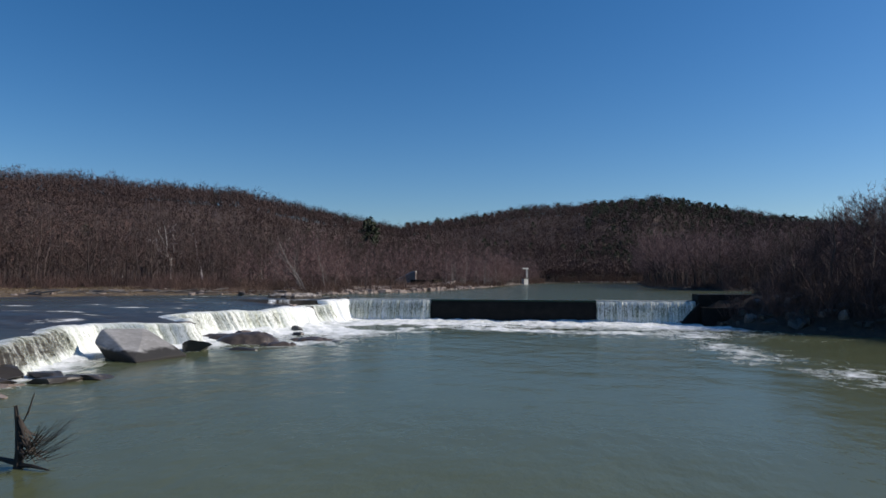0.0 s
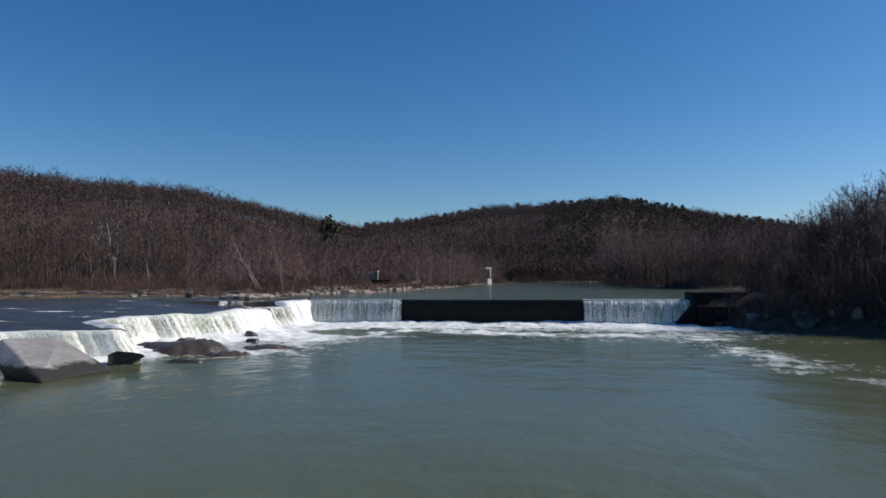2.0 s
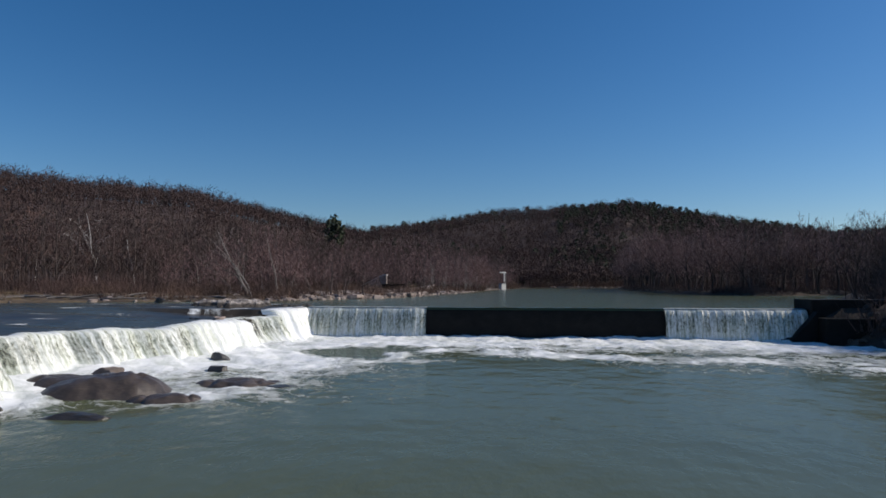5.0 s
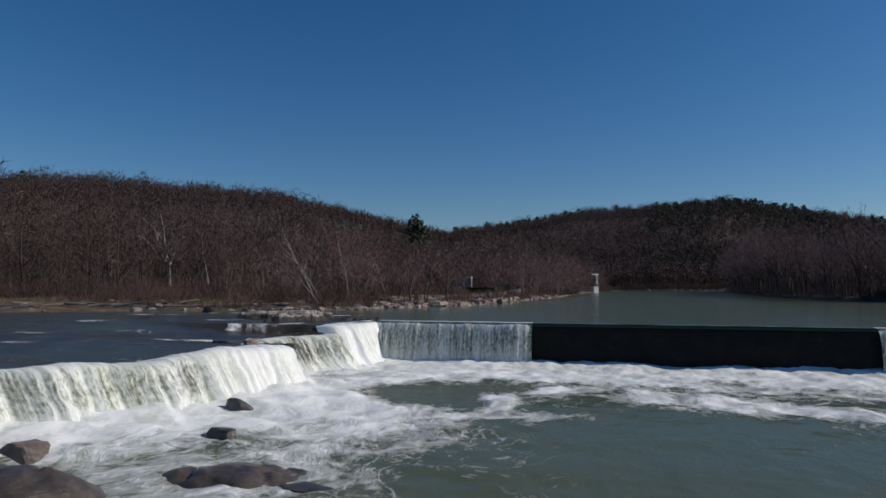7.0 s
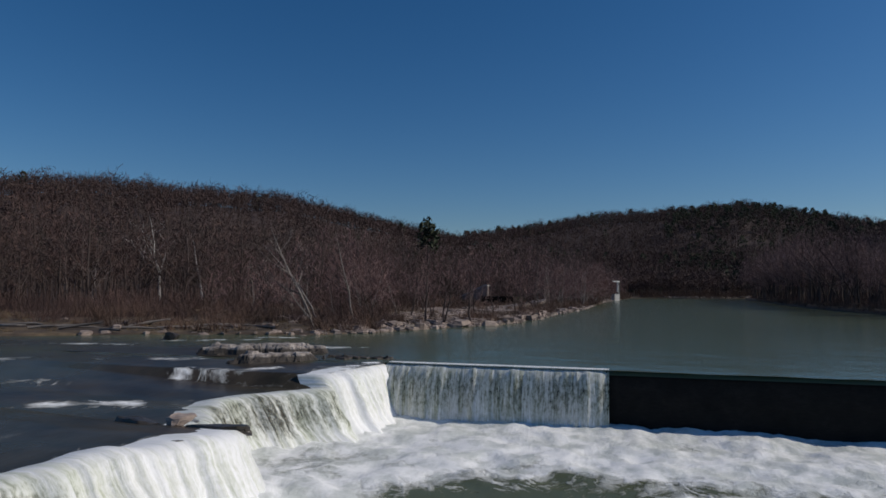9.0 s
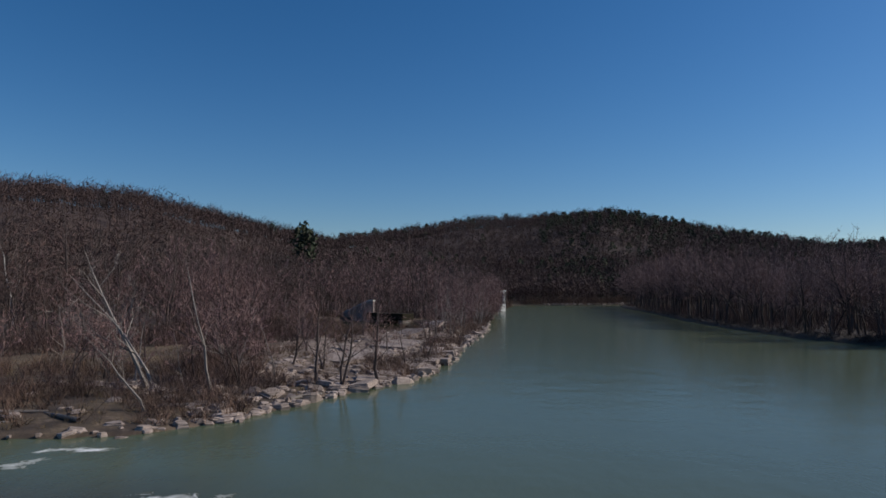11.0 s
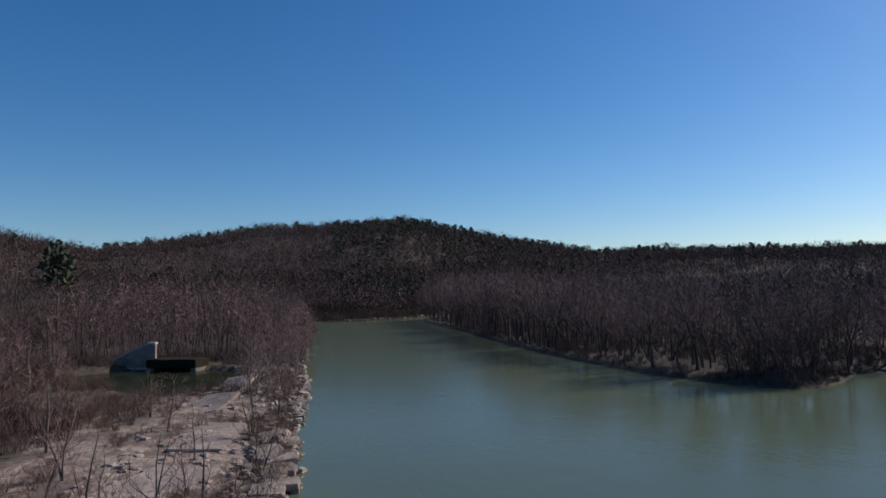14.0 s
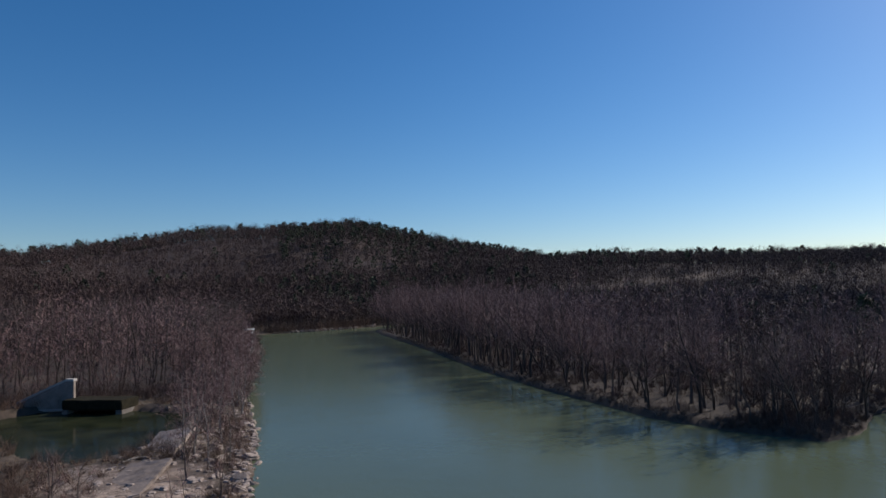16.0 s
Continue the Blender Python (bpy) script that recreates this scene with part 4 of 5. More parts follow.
def build_boulder():
    pts = [(-4.0, -46.8, -0.9), (-1.9, -44.7, -0.98), (1.1, -50.1, -2.9), (2.2, -45.6, -2.8), (-2.3, -47.7, -3.9), (-3.9, -47.8, -1.9), (0.5, -49.0, -3.9), (-3.2, -44.2, -3.8), (2.0, -45.0, -3.8)]
    bm = bmesh.new()
    for p in pts:
        bm.verts.new(p)
    hull = bmesh.ops.convex_hull(bm, input=bm.verts)
    bmesh.ops.bevel(bm, geom=bm.edges[:], offset=0.12, segments=2, affect='EDGES', profile=0.6)
    bmesh.ops.triangulate(bm, faces=bm.faces[:])
    bmesh.ops.subdivide_edges(bm, edges=bm.edges[:], cuts=2, use_grid_fill=True)
    for p in bm.verts:
        p.co += 0.07 * noise.noise_vector(p.co * 0.9) + 0.03 * noise.noise_vector(p.co * 3.0)
    me = bpy.data.meshes.new("boulder")
    bm.to_mesh(me)
    bm.free()
    me.materials.append(M_BOULDER)
    tagged(new("boulder", me), "huge tilted pale grey slab boulder below the falls", "boulder")


build_boulder()
M_DARKGREY = stone_material("wet_grey_rock", (0.17, 0.165, 0.16), (0.04, 0.038, 0.036), 1.2, 0.5)
M_HUMP = stone_material("wet_brown_rock", (0.16, 0.125, 0.10), (0.035, 0.028, 0.024), 0.9, 0.35)
for k, (x, y, z, size, rot, mat, what) in enumerate([
        (0.8, -42.0, -2.55, (1.6, 1.0, 0.85), 12, M_WETROCK, "dark wet angular rock beside the great boulder"),
        (4.6, -40.2, -3.2, (1.9, 1.0, 0.5), 30, M_WETROCK, "low wet rock barely above the water"),
        (-0.1, -32.3, -2.35, (0.75, 0.5, 0.42), 15, M_ROCK, "small brown square block resting on a wet rock"),
        (3.4, -26.9, -2.9, (0.85, 0.48, 0.46), 165, M_WETROCK, "dark brown stone standing in the foam"),
        (1.4, -22.3, -2.72, (0.85, 0.55, 0.54), 25, M_DARKGREY, "dark jagged rock at the foot of the falls"),
        (9.0, -31.6, -3.05, (0.9, 0.6, 0.22), 0, M_WETROCK, "flat stone just breaking the surface"),
        (2.6, -56.9, -2.95, (1.9, 0.8, 0.42), 5, M_WETROCK, "thin dark rock shelf at the water's edge"),
        (0.2, -57.2, -2.85, (2.2, 1.0, 0.50), -12, M_WETROCK, "layered dark rock shelf below the falls"),
        (-2.2, -58.6, -2.7, (2.6, 1.4, 0.75), 25, M_WETROCK, "layered dark rock shelf with a pale top"),
        (-1.0, -60.6, -2.8, (2.4, 1.0, 0.60), 15, M_WETROCK, "layered dark rock shelf below the falls"),
        (1.6, -58.6, -2.95, (1.5, 0.7, 0.40), 35, M_WETROCK, "dark broken stone on the shelf"),
        (-3.2, -61.8, -2.7, (2.2, 1.3, 0.80), -20, M_ROCK, "pale broken stone on the shelf"),
        (-0.6, -62.8, -2.9, (1.8, 0.9, 0.45), 50, M_WETROCK, "dark broken stone on the shelf"),
        (0.6, -60.4, -2.95, (1.0, 0.6, 0.25), 60, M_ROCK, "pale flat stone on the dark shelf"),
        (2.0, -62.6, -3.0, (1.3, 0.5, 0.22), -30, M_ROCK, "pale flat stone on the dark shelf"),
        (0.4, -64.0, -2.95, (1.6, 0.9, 0.30), 20, M_WETROCK, "thin dark rock shelf at the water's edge"),
        (3.4, -65.8, -3.05, (0.9, 0.5, 0.2), 80, M_ROCK, "pale flat stone at the water's edge"),
        (-21.7, 10.5, 0.05, (0.8, 0.6, 0.55), 0, M_WETROCK, "lone dark stone in the rapids"),
        (-3.6, -15.6, -0.75, (0.8, 0.6, 0.5), 30, M_WETROCK, "dark stone on the lip of the falls"),
        (-0.3, -15.3, -0.62, (1.5, 0.5, 0.26), 8, M_WETROCK, "dark flat stone capping the step in the falls"),
        (-2.2, -15.2, -0.50, (0.55, 0.4, 0.36), 40, M_ROCK, "small pale block on the lip of the falls"),
        (-2.4, -39.3, -1.0, (1.9, 0.8, 0.28), 12, M_WETROCK, "dark flat ledge stone jutting over the falls"),
]):
    stone(x, y, z, size, rot, what, mat, seed=k)


def build_hump(x, y, rx, ry, rise, rot, seed, label):
    """A water-worn swell of bedrock with shallow runnels."""
    n, m = 26, 56
    r, a = np.meshgrid(np.linspace(0, 1, n), np.linspace(0, 2 * np.pi, m, endpoint=False), indexing="ij")
    grow = 1 + 0.22 * value_noise(np.cos(a) * 1.3 + seed, np.sin(a) * 1.3, seed)
    lx, ly = r * np.cos(a) * rx * grow, r * np.sin(a) * ry * grow
    z = rise * (1 - r ** 2.2) + 0.24 * rise * value_noise(lx * 0.7, ly * 0.9, seed + 1) * (1 - r * 0.6) + 0.06 * value_noise(lx * 2.2, ly * 2.6, seed + 2)
    z = z - 0.13 * np.exp(-(value_noise(lx * 0.5 + 3, ly * 0.35, seed + 3) / 0.10) ** 2) - 0.5 * r ** 6
    i = np.arange(n * m).reshape(n, m)
    j = np.roll(i, -1, axis=1)
    f = np.stack([i[:-1], i[1:], j[1:], j[:-1]], -1).reshape(-1, 4)
    ob = new("rock", mesh_from("rock", np.stack([lx, ly, z], -1), f, M_HUMP, True))
    ob.matrix_basis = pose(x, y, -3.05, 0, 0, rot)
    tagged(ob, label, "rock")


build_hump(2.2, -35.6, 3.4, 2.2, 1.15, 20, 5, "broad smooth wet rock hump washed by the river")
build_hump(-1.4, -34.2, 2.6, 1.7, 0.85, -10, 7, "smooth wet rock hump under white water")
build_hump(5.4, -36.4, 2.3, 1.0, 0.42, 15, 9, "low brown rock swell just above the water")
build_hump(6.6, -31.2, 3.0, 1.4, 0.34, 10, 11, "flat wet ledge awash in foam")


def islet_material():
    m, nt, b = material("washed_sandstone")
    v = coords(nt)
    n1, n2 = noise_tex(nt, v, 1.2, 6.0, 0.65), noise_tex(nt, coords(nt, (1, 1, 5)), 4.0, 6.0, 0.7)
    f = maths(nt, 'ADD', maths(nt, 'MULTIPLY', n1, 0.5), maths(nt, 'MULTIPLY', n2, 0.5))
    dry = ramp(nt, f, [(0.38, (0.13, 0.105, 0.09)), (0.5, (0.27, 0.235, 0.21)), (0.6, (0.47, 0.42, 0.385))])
    # low band by height: wet stone, also carrying the shade of the sides
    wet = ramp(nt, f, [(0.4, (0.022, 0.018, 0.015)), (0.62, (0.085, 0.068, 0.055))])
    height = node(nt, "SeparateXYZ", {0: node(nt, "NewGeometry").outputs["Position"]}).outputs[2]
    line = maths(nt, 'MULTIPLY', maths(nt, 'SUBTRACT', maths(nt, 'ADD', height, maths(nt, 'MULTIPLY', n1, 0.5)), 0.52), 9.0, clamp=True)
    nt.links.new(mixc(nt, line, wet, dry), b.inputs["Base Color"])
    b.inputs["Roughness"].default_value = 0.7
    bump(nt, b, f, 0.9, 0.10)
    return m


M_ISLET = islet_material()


def build_islet(x, y, length, width, rot, rise, seed, label):
    """A long low outcrop of layered stone, stepping down to the water."""
    nu, nv = int(length / 0.07), int(width / 0.07)
    u, w = np.meshgrid(np.linspace(-1, 1, nu), np.linspace(-1, 1, nv), indexing="ij")
    lx, ly = u * length / 2, w * width / 2
    edge = 1 - np.abs(u) ** 4 - (w / (0.72 + 0.25 * value_noise(lx * 0.5, lx * 0, seed))) ** 2 + 0.45 * value_noise(lx * 0.8, ly * 0.8, seed + 1)
    body = np.clip(edge * 1.6, -0.4, 1) * rise + 0.28 * value_noise(lx * 0.9 + 4, ly * 1.5, seed + 2) * (edge > 0)
    crack = np.abs(value_noise(lx * 0.55 + 9, ly * 0.8 + 2, seed + 4)) < 0.045
    step = 0.17
    layer = np.floor(body / step)
    inner = body / step - layer
    z = (layer + 0.25 * inner + 0.75 * np.clip((inner - 0.75) * 4, 0, 1)) * step - 0.16 * crack + 0.025 * value_noise(lx * 3, ly * 3, seed + 3)
    lx = lx + 0.10 * value_noise(lx * 2, ly * 2, seed + 5)
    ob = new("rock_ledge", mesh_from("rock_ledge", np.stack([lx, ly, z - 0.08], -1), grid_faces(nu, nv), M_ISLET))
    ob.matrix_basis = pose(x, y, 0.0, 0, 0, rot)
    tagged(ob, label, "rock")


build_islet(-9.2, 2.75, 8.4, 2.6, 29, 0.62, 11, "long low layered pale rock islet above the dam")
build_islet(-6.4, -1.2, 5.4, 2.4, 40, 0.55, 31, "shorter layered pale rock islet, sides darkened as wet and shaded")
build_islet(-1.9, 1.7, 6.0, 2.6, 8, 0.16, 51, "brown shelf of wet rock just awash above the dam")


def build_bank_rocks():
    """Broken slabs along the west bank: the near stretch as single rocks, the rest joined."""
    rng = np.random.RandomState(23)
    shore = np.array(LEFT_SHORE, float)
    seg = np.hypot(*np.diff(shore, axis=0).T)
    s = np.concatenate([[0], np.cumsum(seg)])
    at = s[6] + (s[18] - s[6]) * rng.rand(290) ** 1.25
    count = 0
    for q in at:
        i = np.searchsorted(s, q) - 1
        p, d = shore[i] + (shore[i + 1] - shore[i]) * (q - s[i]) / seg[i], (shore[i + 1] - shore[i]) / seg[i]
        inland = np.array([-d[1], d[0]])
        off = -0.4 + 5.5 * rng.rand() ** 1.3
        if p[0] < -13 and rng.rand() < 0.8:
            continue
        x, y = p + inland * off
        z = float(land_height(np.array([x]), np.array([y]))[0][0])
        size = (0.30 + 0.85 * rng.rand() ** 2.6) * (1.1 if y > 25 else 0.62)
        ob = new("rock", ROCK_MESHES[rng.randint(8)])
        ob.matrix_basis = pose(x, y, max(z, -0.1) + 0.08 * size, 16 * rng.normal(), 16 * rng.normal(), rng.rand() * 360)
        ob.scale = (size, size * (0.55 + 0.35 * rng.rand()), size * (0.7 + 0.4 * rng.rand()))
        tagged(ob, "pale broken sandstone slab on the river bank", "rock", "rocks along the bank")
    n = 2200
    i = rng.randint(3, 21, n)
    t = rng.rand(n)[:, None]
    p = shore[i] + (shore[i + 1] - shore[i]) * t
    d = (shore[i + 1] - shore[i]) / seg[i][:, None]
    off = (-0.3 + 16 * rng.rand(n) ** 1.7)[:, None]
    p = p + np.stack([-d[:, 1], d[:, 0]], -1) * off
    ok = ~inside(RIVER_UP, p[:, 0], p[:, 1]) & ~inside(POND, p[:, 0], p[:, 1]) & ((p[:, 0] > -14) | (rng.rand(n) < 0.12) | (p[:, 1] > 30))
    p = p[ok]
    stuff("rubble", scatter(ROCKS, grounded(p[:, 0], p[:, 1], 0.02), rng, low=0.14, high=0.70), M_ROCK, "loose pale rubble scattered over the bank", "rubble")
    far = np.array(FAR_SHORE[:5], float)
    i, t = rng.randint(0, 4, 160), rng.rand(160)[:, None]
    p = far[i] + (far[i + 1] - far[i]) * t + np.array([0.0, 1.0]) * (0.3 + 1.6 * rng.rand(160)[:, None])
    stuff("rubble", scatter(ROCKS, grounded(p[:, 0], p[:, 1], -0.1), rng, low=0.4, high=1.2), M_ROCK, "pale stones lining the far bank", "rubble")
    right = np.array(LOW_RIGHT[:5], float)
    for k in range(70):
        i = rng.randint(0, 3)
        p = right[i] + (right[i + 1] - right[i]) * rng.rand() + np.array([0.5, 0.9]) * 4.5 * rng.rand()
        z = float(land_height(np.array([p[0]]), np.array([p[1]]))[0][0])
        ob = new("rock", (DARK_MESHES if k % 7 else ROCK_MESHES)[rng.randint(8)])
        sz = 0.3 + 0.9 * rng.rand() ** 1.5
        ob.matrix_basis = pose(p[0], p[1], z + 0.1 * sz, 20 * rng.normal(), 20 * rng.normal(), rng.rand() * 360)
        ob.scale = (sz, sz * 0.8, sz * 0.8)
        tagged(ob, "dark riprap stone below the dam's end wall", "rock", "riprap stones")


build_bank_rocks()


# ---- brush and grass ----
def brush_clump(seed, height, n=40, spread=0.5, width=0.035):
    rng = np.random.RandomState(seed)
    s = rng.normal(size=(n, 3)) * np.array([0.35, 0.35, 0]) * height * spread
    d = unit(np.stack([rng.normal(size=n) * spread, rng.normal(size=n) * spread, np.ones(n)], -1))
    e = s + d * (height * (0.5 + 0.6 * rng.rand(n)))[:, None]
    v1, f1 = blades(s, e, np.full(n, width), rng)
    t = rng.rand(n)[:, None]
    s2 = s + (e - s) * (0.3 + 0.5 * t)
    e2 = s2 + unit(d + rng.normal(size=(n, 3)) * 0.6) * height * 0.35
    v2, f2 = blades(s2, e2, np.full(n, width * 0.7), rng)
    return np.concatenate([v1, v2]), np.concatenate([f1, f2 + len(v1)])


def build_brush():
    rng = np.random.RandomState(31)
    small = [brush_clump(600 + k, 1.0 + 0.5 * (k % 3)) for k in range(6)]
    tall = [brush_clump(620 + k, 2.6 + 0.8 * (k % 3), 46, 0.42, 0.05) for k in range(6)]
    thicket = [brush_clump(660 + k, 2.2 + 0.7 * (k % 3), 40, 0.5, 0.035) for k in range(6)]
    grass = [brush_clump(640 + k, 0.55, 16, 0.7, 0.03) for k in range(4)]

    def place(box, step, test, kinds, mat, label, cat, low=0.7, high=1.3):
        x, y = jittered(*box, step, rng)
        ok = ~inside(RIVER_UP, x, y) & ~inside(POND, x, y) & ~inside(RIVER_LOW, x, y) & (np.hypot(x - 11, y - 262) > 9) & ~((y > 195) & (y < 268) & (x > 3) & (x < 20)) & test(x, y)
        if ok.sum():
            stuff("brush", scatter(kinds, grounded(x[ok], y[ok], 0.05), rng, low=low, high=high), mat, label, cat)

    def clumpy(x, y, scale, cut, seed):
        return value_noise(x * scale, y * scale, seed) > cut

    dl = lambda x, y: distance([LEFT_SHORE], x, y)
    place((-48, 8, 18, 168), 1.5, lambda x, y: (dl(x, y) < 26) & (dl(x, y) > 0.6) & clumpy(x, y, 0.16, -0.05, 81) & (land_height(x, y)[1] < 0.58) & ~inside(WOODS_L, x, y), small, M_BRUSH, "reddish dry brush growing among the bank rocks", "brush")
    place((-26, -3, 34, 108), 1.5, lambda x, y: inside(PLATFORM, x, y) & clumpy(x, y, 0.22, 0.30, 95), small, M_BRUSH, "sparse dry brush rooted in cracks of the bare rock", "brush", 0.4, 0.9)
    place((-90, 12, -20, 170), 2.4, lambda x, y: (distance([WOODS_L[1:15]], x, y) < 7), tall, M_DUSK, "tangled leafless undergrowth along the wood's edge", "undergrowth")
    place((-60, 20, 165, 390), 2.6, lambda x, y: (dl(x, y) < 9) & (dl(x, y) > 0.5), tall, M_BRUSH, "reddish leafless brush along the far bank", "undergrowth")
    place((20, 110, 384, 440), 2.6, lambda x, y: (distance([FAR_SHORE], x, y) < 14) & (y > x * 0.35 + 370), tall, M_BRUSH, "reddish leafless brush along the far bank", "undergrowth", 1.0, 2.0)
    place((-48, -11, 18, 62), 1.4, lambda x, y: (dl(x, y) > 3.0) & (dl(x, y) < 24) & clumpy(x, y, 0.14, 0.16, 92) & ~inside(PLATFORM, x, y) & (land_height(x, y)[1] < 0.5), thicket, M_DUSK, "dark leafless thicket on the bank", "undergrowth", 0.4, 1.0)
    place((-80, 0, -20, 60), 1.3, lambda x, y: (dl(x, y) < 34) & (dl(x, y) > 1.5) & clumpy(x, y, 0.12, -0.05, 84) & ~inside(WOODS_L, x, y), grass, M_STRAW, "tussocks of straw-coloured winter grass", "grass")
    place((-46, 0, 84, 170), 1.3, lambda x, y: (distance([POND + POND[:1]], x, y) < 9) & clumpy(x, y, 0.12, -0.2, 85), grass, M_STRAW, "straw-coloured grass round the backwater", "grass")
    place((-48, -12, 82, 122), 1.7, lambda x, y: clumpy(x, y, 0.15, -0.1, 88) & (dl(x, y) > 9), small, M_BRUSH, "dry brown brush beside the backwater", "brush")
    place((-48, -20, 116, 164), 1.8, lambda x, y: clumpy(x, y, 0.15, -0.45, 90) & (dl(x, y) > 9), small, M_BRUSH, "dry brown brush beside the backwater", "brush", 0.8, 1.6)
    place((50, 110, -80, 60), 1.8, lambda x, y: (distance([LOW_RIGHT], x, y) > 1.2) & (distance([LOW_RIGHT], x, y) < 26) & ((x > 56.5) | (y < -4)) & (y < 45), tall, M_DUSK, "dark tangled brush on the east bank", "undergrowth", 0.8, 1.7)
    place((49, 64, -16, 8), 1.0, lambda x, y: ((y < -3.6) | (x > 56.2)) & (distance([LOW_RIGHT], x, y) > 0.8), thicket, M_DUSK, "dark tangled brush beside the dam's end wall", "undergrowth", 0.35, 0.75)
    place((62, 112, 76, 300), 2.9, lambda x, y: inside(WOODS_R, x, y) & clumpy(x, y, 0.1, -0.25, 89), tall, M_DUSK, "tangled undergrowth between the east bank trunks", "undergrowth", 0.5, 1.1)
    place((56, 112, 66, 300), 1.15, lambda x, y: (distance([RIGHT_SHORE], x, y) < 2.2) & (distance([RIGHT_SHORE], x, y) > 0.25), small, M_BARK, "dark roots and brush along the cut bank", "undergrowth", 0.4, 0.9)
    place((64, 84, 81, 95), 0.9, lambda x, y: distance([RIGHT_SHORE], x, y) > 0.3, small, M_DUSK, "dark dry brush covering the tip of the bank", "undergrowth", 0.5, 1.0)
    place((58, 120, 40, 380), 2.4, lambda x, y: (distance([RIGHT_SHORE], x, y) > 2.0) & (distance([RIGHT_SHORE], x, y) < 30) & clumpy(x, y, 0.1, -0.1, 86), small, M_DUSK, "low brush under the east bank trees", "undergrowth")


M_STRAW = bark_material("winter_grass", (0.12, 0.080, 0.042), (0.29, 0.21, 0.12))
build_brush()


def build_pond():
    bm = bmesh.new()
    bm.faces.new([bm.verts.new((x, y, 0.03)) for x, y in POND])
    bmesh.ops.triangulate(bm, faces=bm.faces[:])
    me = bpy.data.meshes.new("backwater")
    bm.to_mesh(me)
    bm.free()
    m, nt, b = material("still_backwater")
    n = noise_tex(nt, coords(nt), 0.2, 4.0)
    nt.links.new(ramp(nt, n, [(0.4, (0.013, 0.017, 0.010)), (0.6, (0.026, 0.030, 0.016))]), b.inputs["Base Color"])
    b.inputs["Roughness"].default_value, b.inputs["IOR"].default_value = 0.10, 1.05
    bump(nt, b, noise_tex(nt, coords(nt), 1.6, 3.0), 0.12, 0.05)
    me.materials.append(m)
    tagged(new("water_backwater", me), "dark still green backwater behind the bank", "pond", kind="structure")


build_pond()

# ---- single trees ----
def single(x, y, seed, height, label, bark=M_BARK, twig=M_TWIG, turn=0.0, **kw):
    ob = tree_kind(bare_tree(seed, height, **kw), bark, twig, label)
    z = float(land_height(np.array([x]), np.array([y]))[0][0])
    ob.matrix_basis = pose(x, y, z, 0, 0, turn)
    return ob


M_GREYBARK = bark_material("light_grey_bark", (0.15, 0.125, 0.11), (0.33, 0.29, 0.255))
single(-84.2, 90.2, 701, 19.5, "tall white-barked sycamore above the brown wood", M_PALE, M_PALE, clear=0.42, limbs=9, subs=3, twigs=6, width=0.07, spread=0.30, girth=0.016)
single(-76.8, 94.9, 702, 16.0, "leaning white-barked sycamore in the wood", M_PALE, M_GREYBARK, clear=0.5, limbs=6, subs=3, twigs=6, lean=-0.18, girth=0.016)
single(-96, 84, 703, 9.5, "slender pale sycamore trunk in the wood", M_PALE, M_GREYBARK, clear=0.6, limbs=5, subs=2, twigs=6)
single(-19.6, 31.5, 704, 11.0, "leaning pale grey tree with forked limbs on the bank", M_GREYBARK, M_GREYBARK, lean=-0.42, clear=0.35, limbs=9, subs=4, twigs=10, girth=0.016, width=0.035)
single(-18.6, 30.5, 715, 9.0, "second grey stem leaning out from the bank", M_GREYBARK, M_TWIG, lean=-0.62, clear=0.4, limbs=7, subs=3, twigs=9, girth=0.014, width=0.035)
single(-15.6, 23.6, 716, 5.0, "short broken grey stem leaning over the rocks", M_GREYBARK, M_GREYBARK, lean=-0.75, clear=0.55, limbs=4, subs=2, twigs=5, girth=0.018, width=0.03)
single(-14.6, 31.0, 717, 10.5, "tall slim bare tree leaning back from the water", M_GREYBARK, M_TWIG, lean=-0.30, clear=0.45, limbs=7, subs=3, twigs=8, girth=0.012, width=0.035)
single(-24.5, 37.0, 714, 6.5, "leaning grey tree on the grassy bank", M_GREYBARK, M_TWIG, stems=2, lean=-0.5, clear=0.3, limbs=7, subs=3, twigs=10)
single(-13.8, 34.5, 705, 7.5, "crooked bare tree leaning over the rocks", M_BARK, M_TWIG, lean=-0.22, stems=2, clear=0.35, limbs=9, girth=0.013)
single(-12.0, 37.5, 706, 6.5, "slim bare tree among the bank rocks", M_GREYBARK, M_TWIG, lean=-0.12, limbs=9)
for k, (x, y, h) in enumerate([(-8.6, 37.6, 8.6), (-6.4, 37.2, 8.8), (-3.7, 39.6, 8.2), (-9.9, 45.0, 6.0), (-2.0, 45.8, 5.2), (-13.5, 47.5, 6.5), (-6.0, 52.0, 5.5), (-17.5, 42.0, 7.5), (-27, 45, 6.0), (-1.5, 60, 6.0), (-7, 66, 5.2),
                               (-2.6, 74, 6.8), (-11, 80, 6.5), (0.2, 88, 6.0), (-3, 96, 7.0), (-16, 62, 7.0), (-20, 72, 8.0), (-14, 88, 6.0)]):
    single(x, y, 720 + k, h, "thin dark sapling on the rocky bank", M_BARK, M_TWIG, turn=k * 77, clear=0.3, limbs=8, subs=3, twigs=7, girth=0.018, width=0.035, spread=0.28, stems=1 + k % 2)
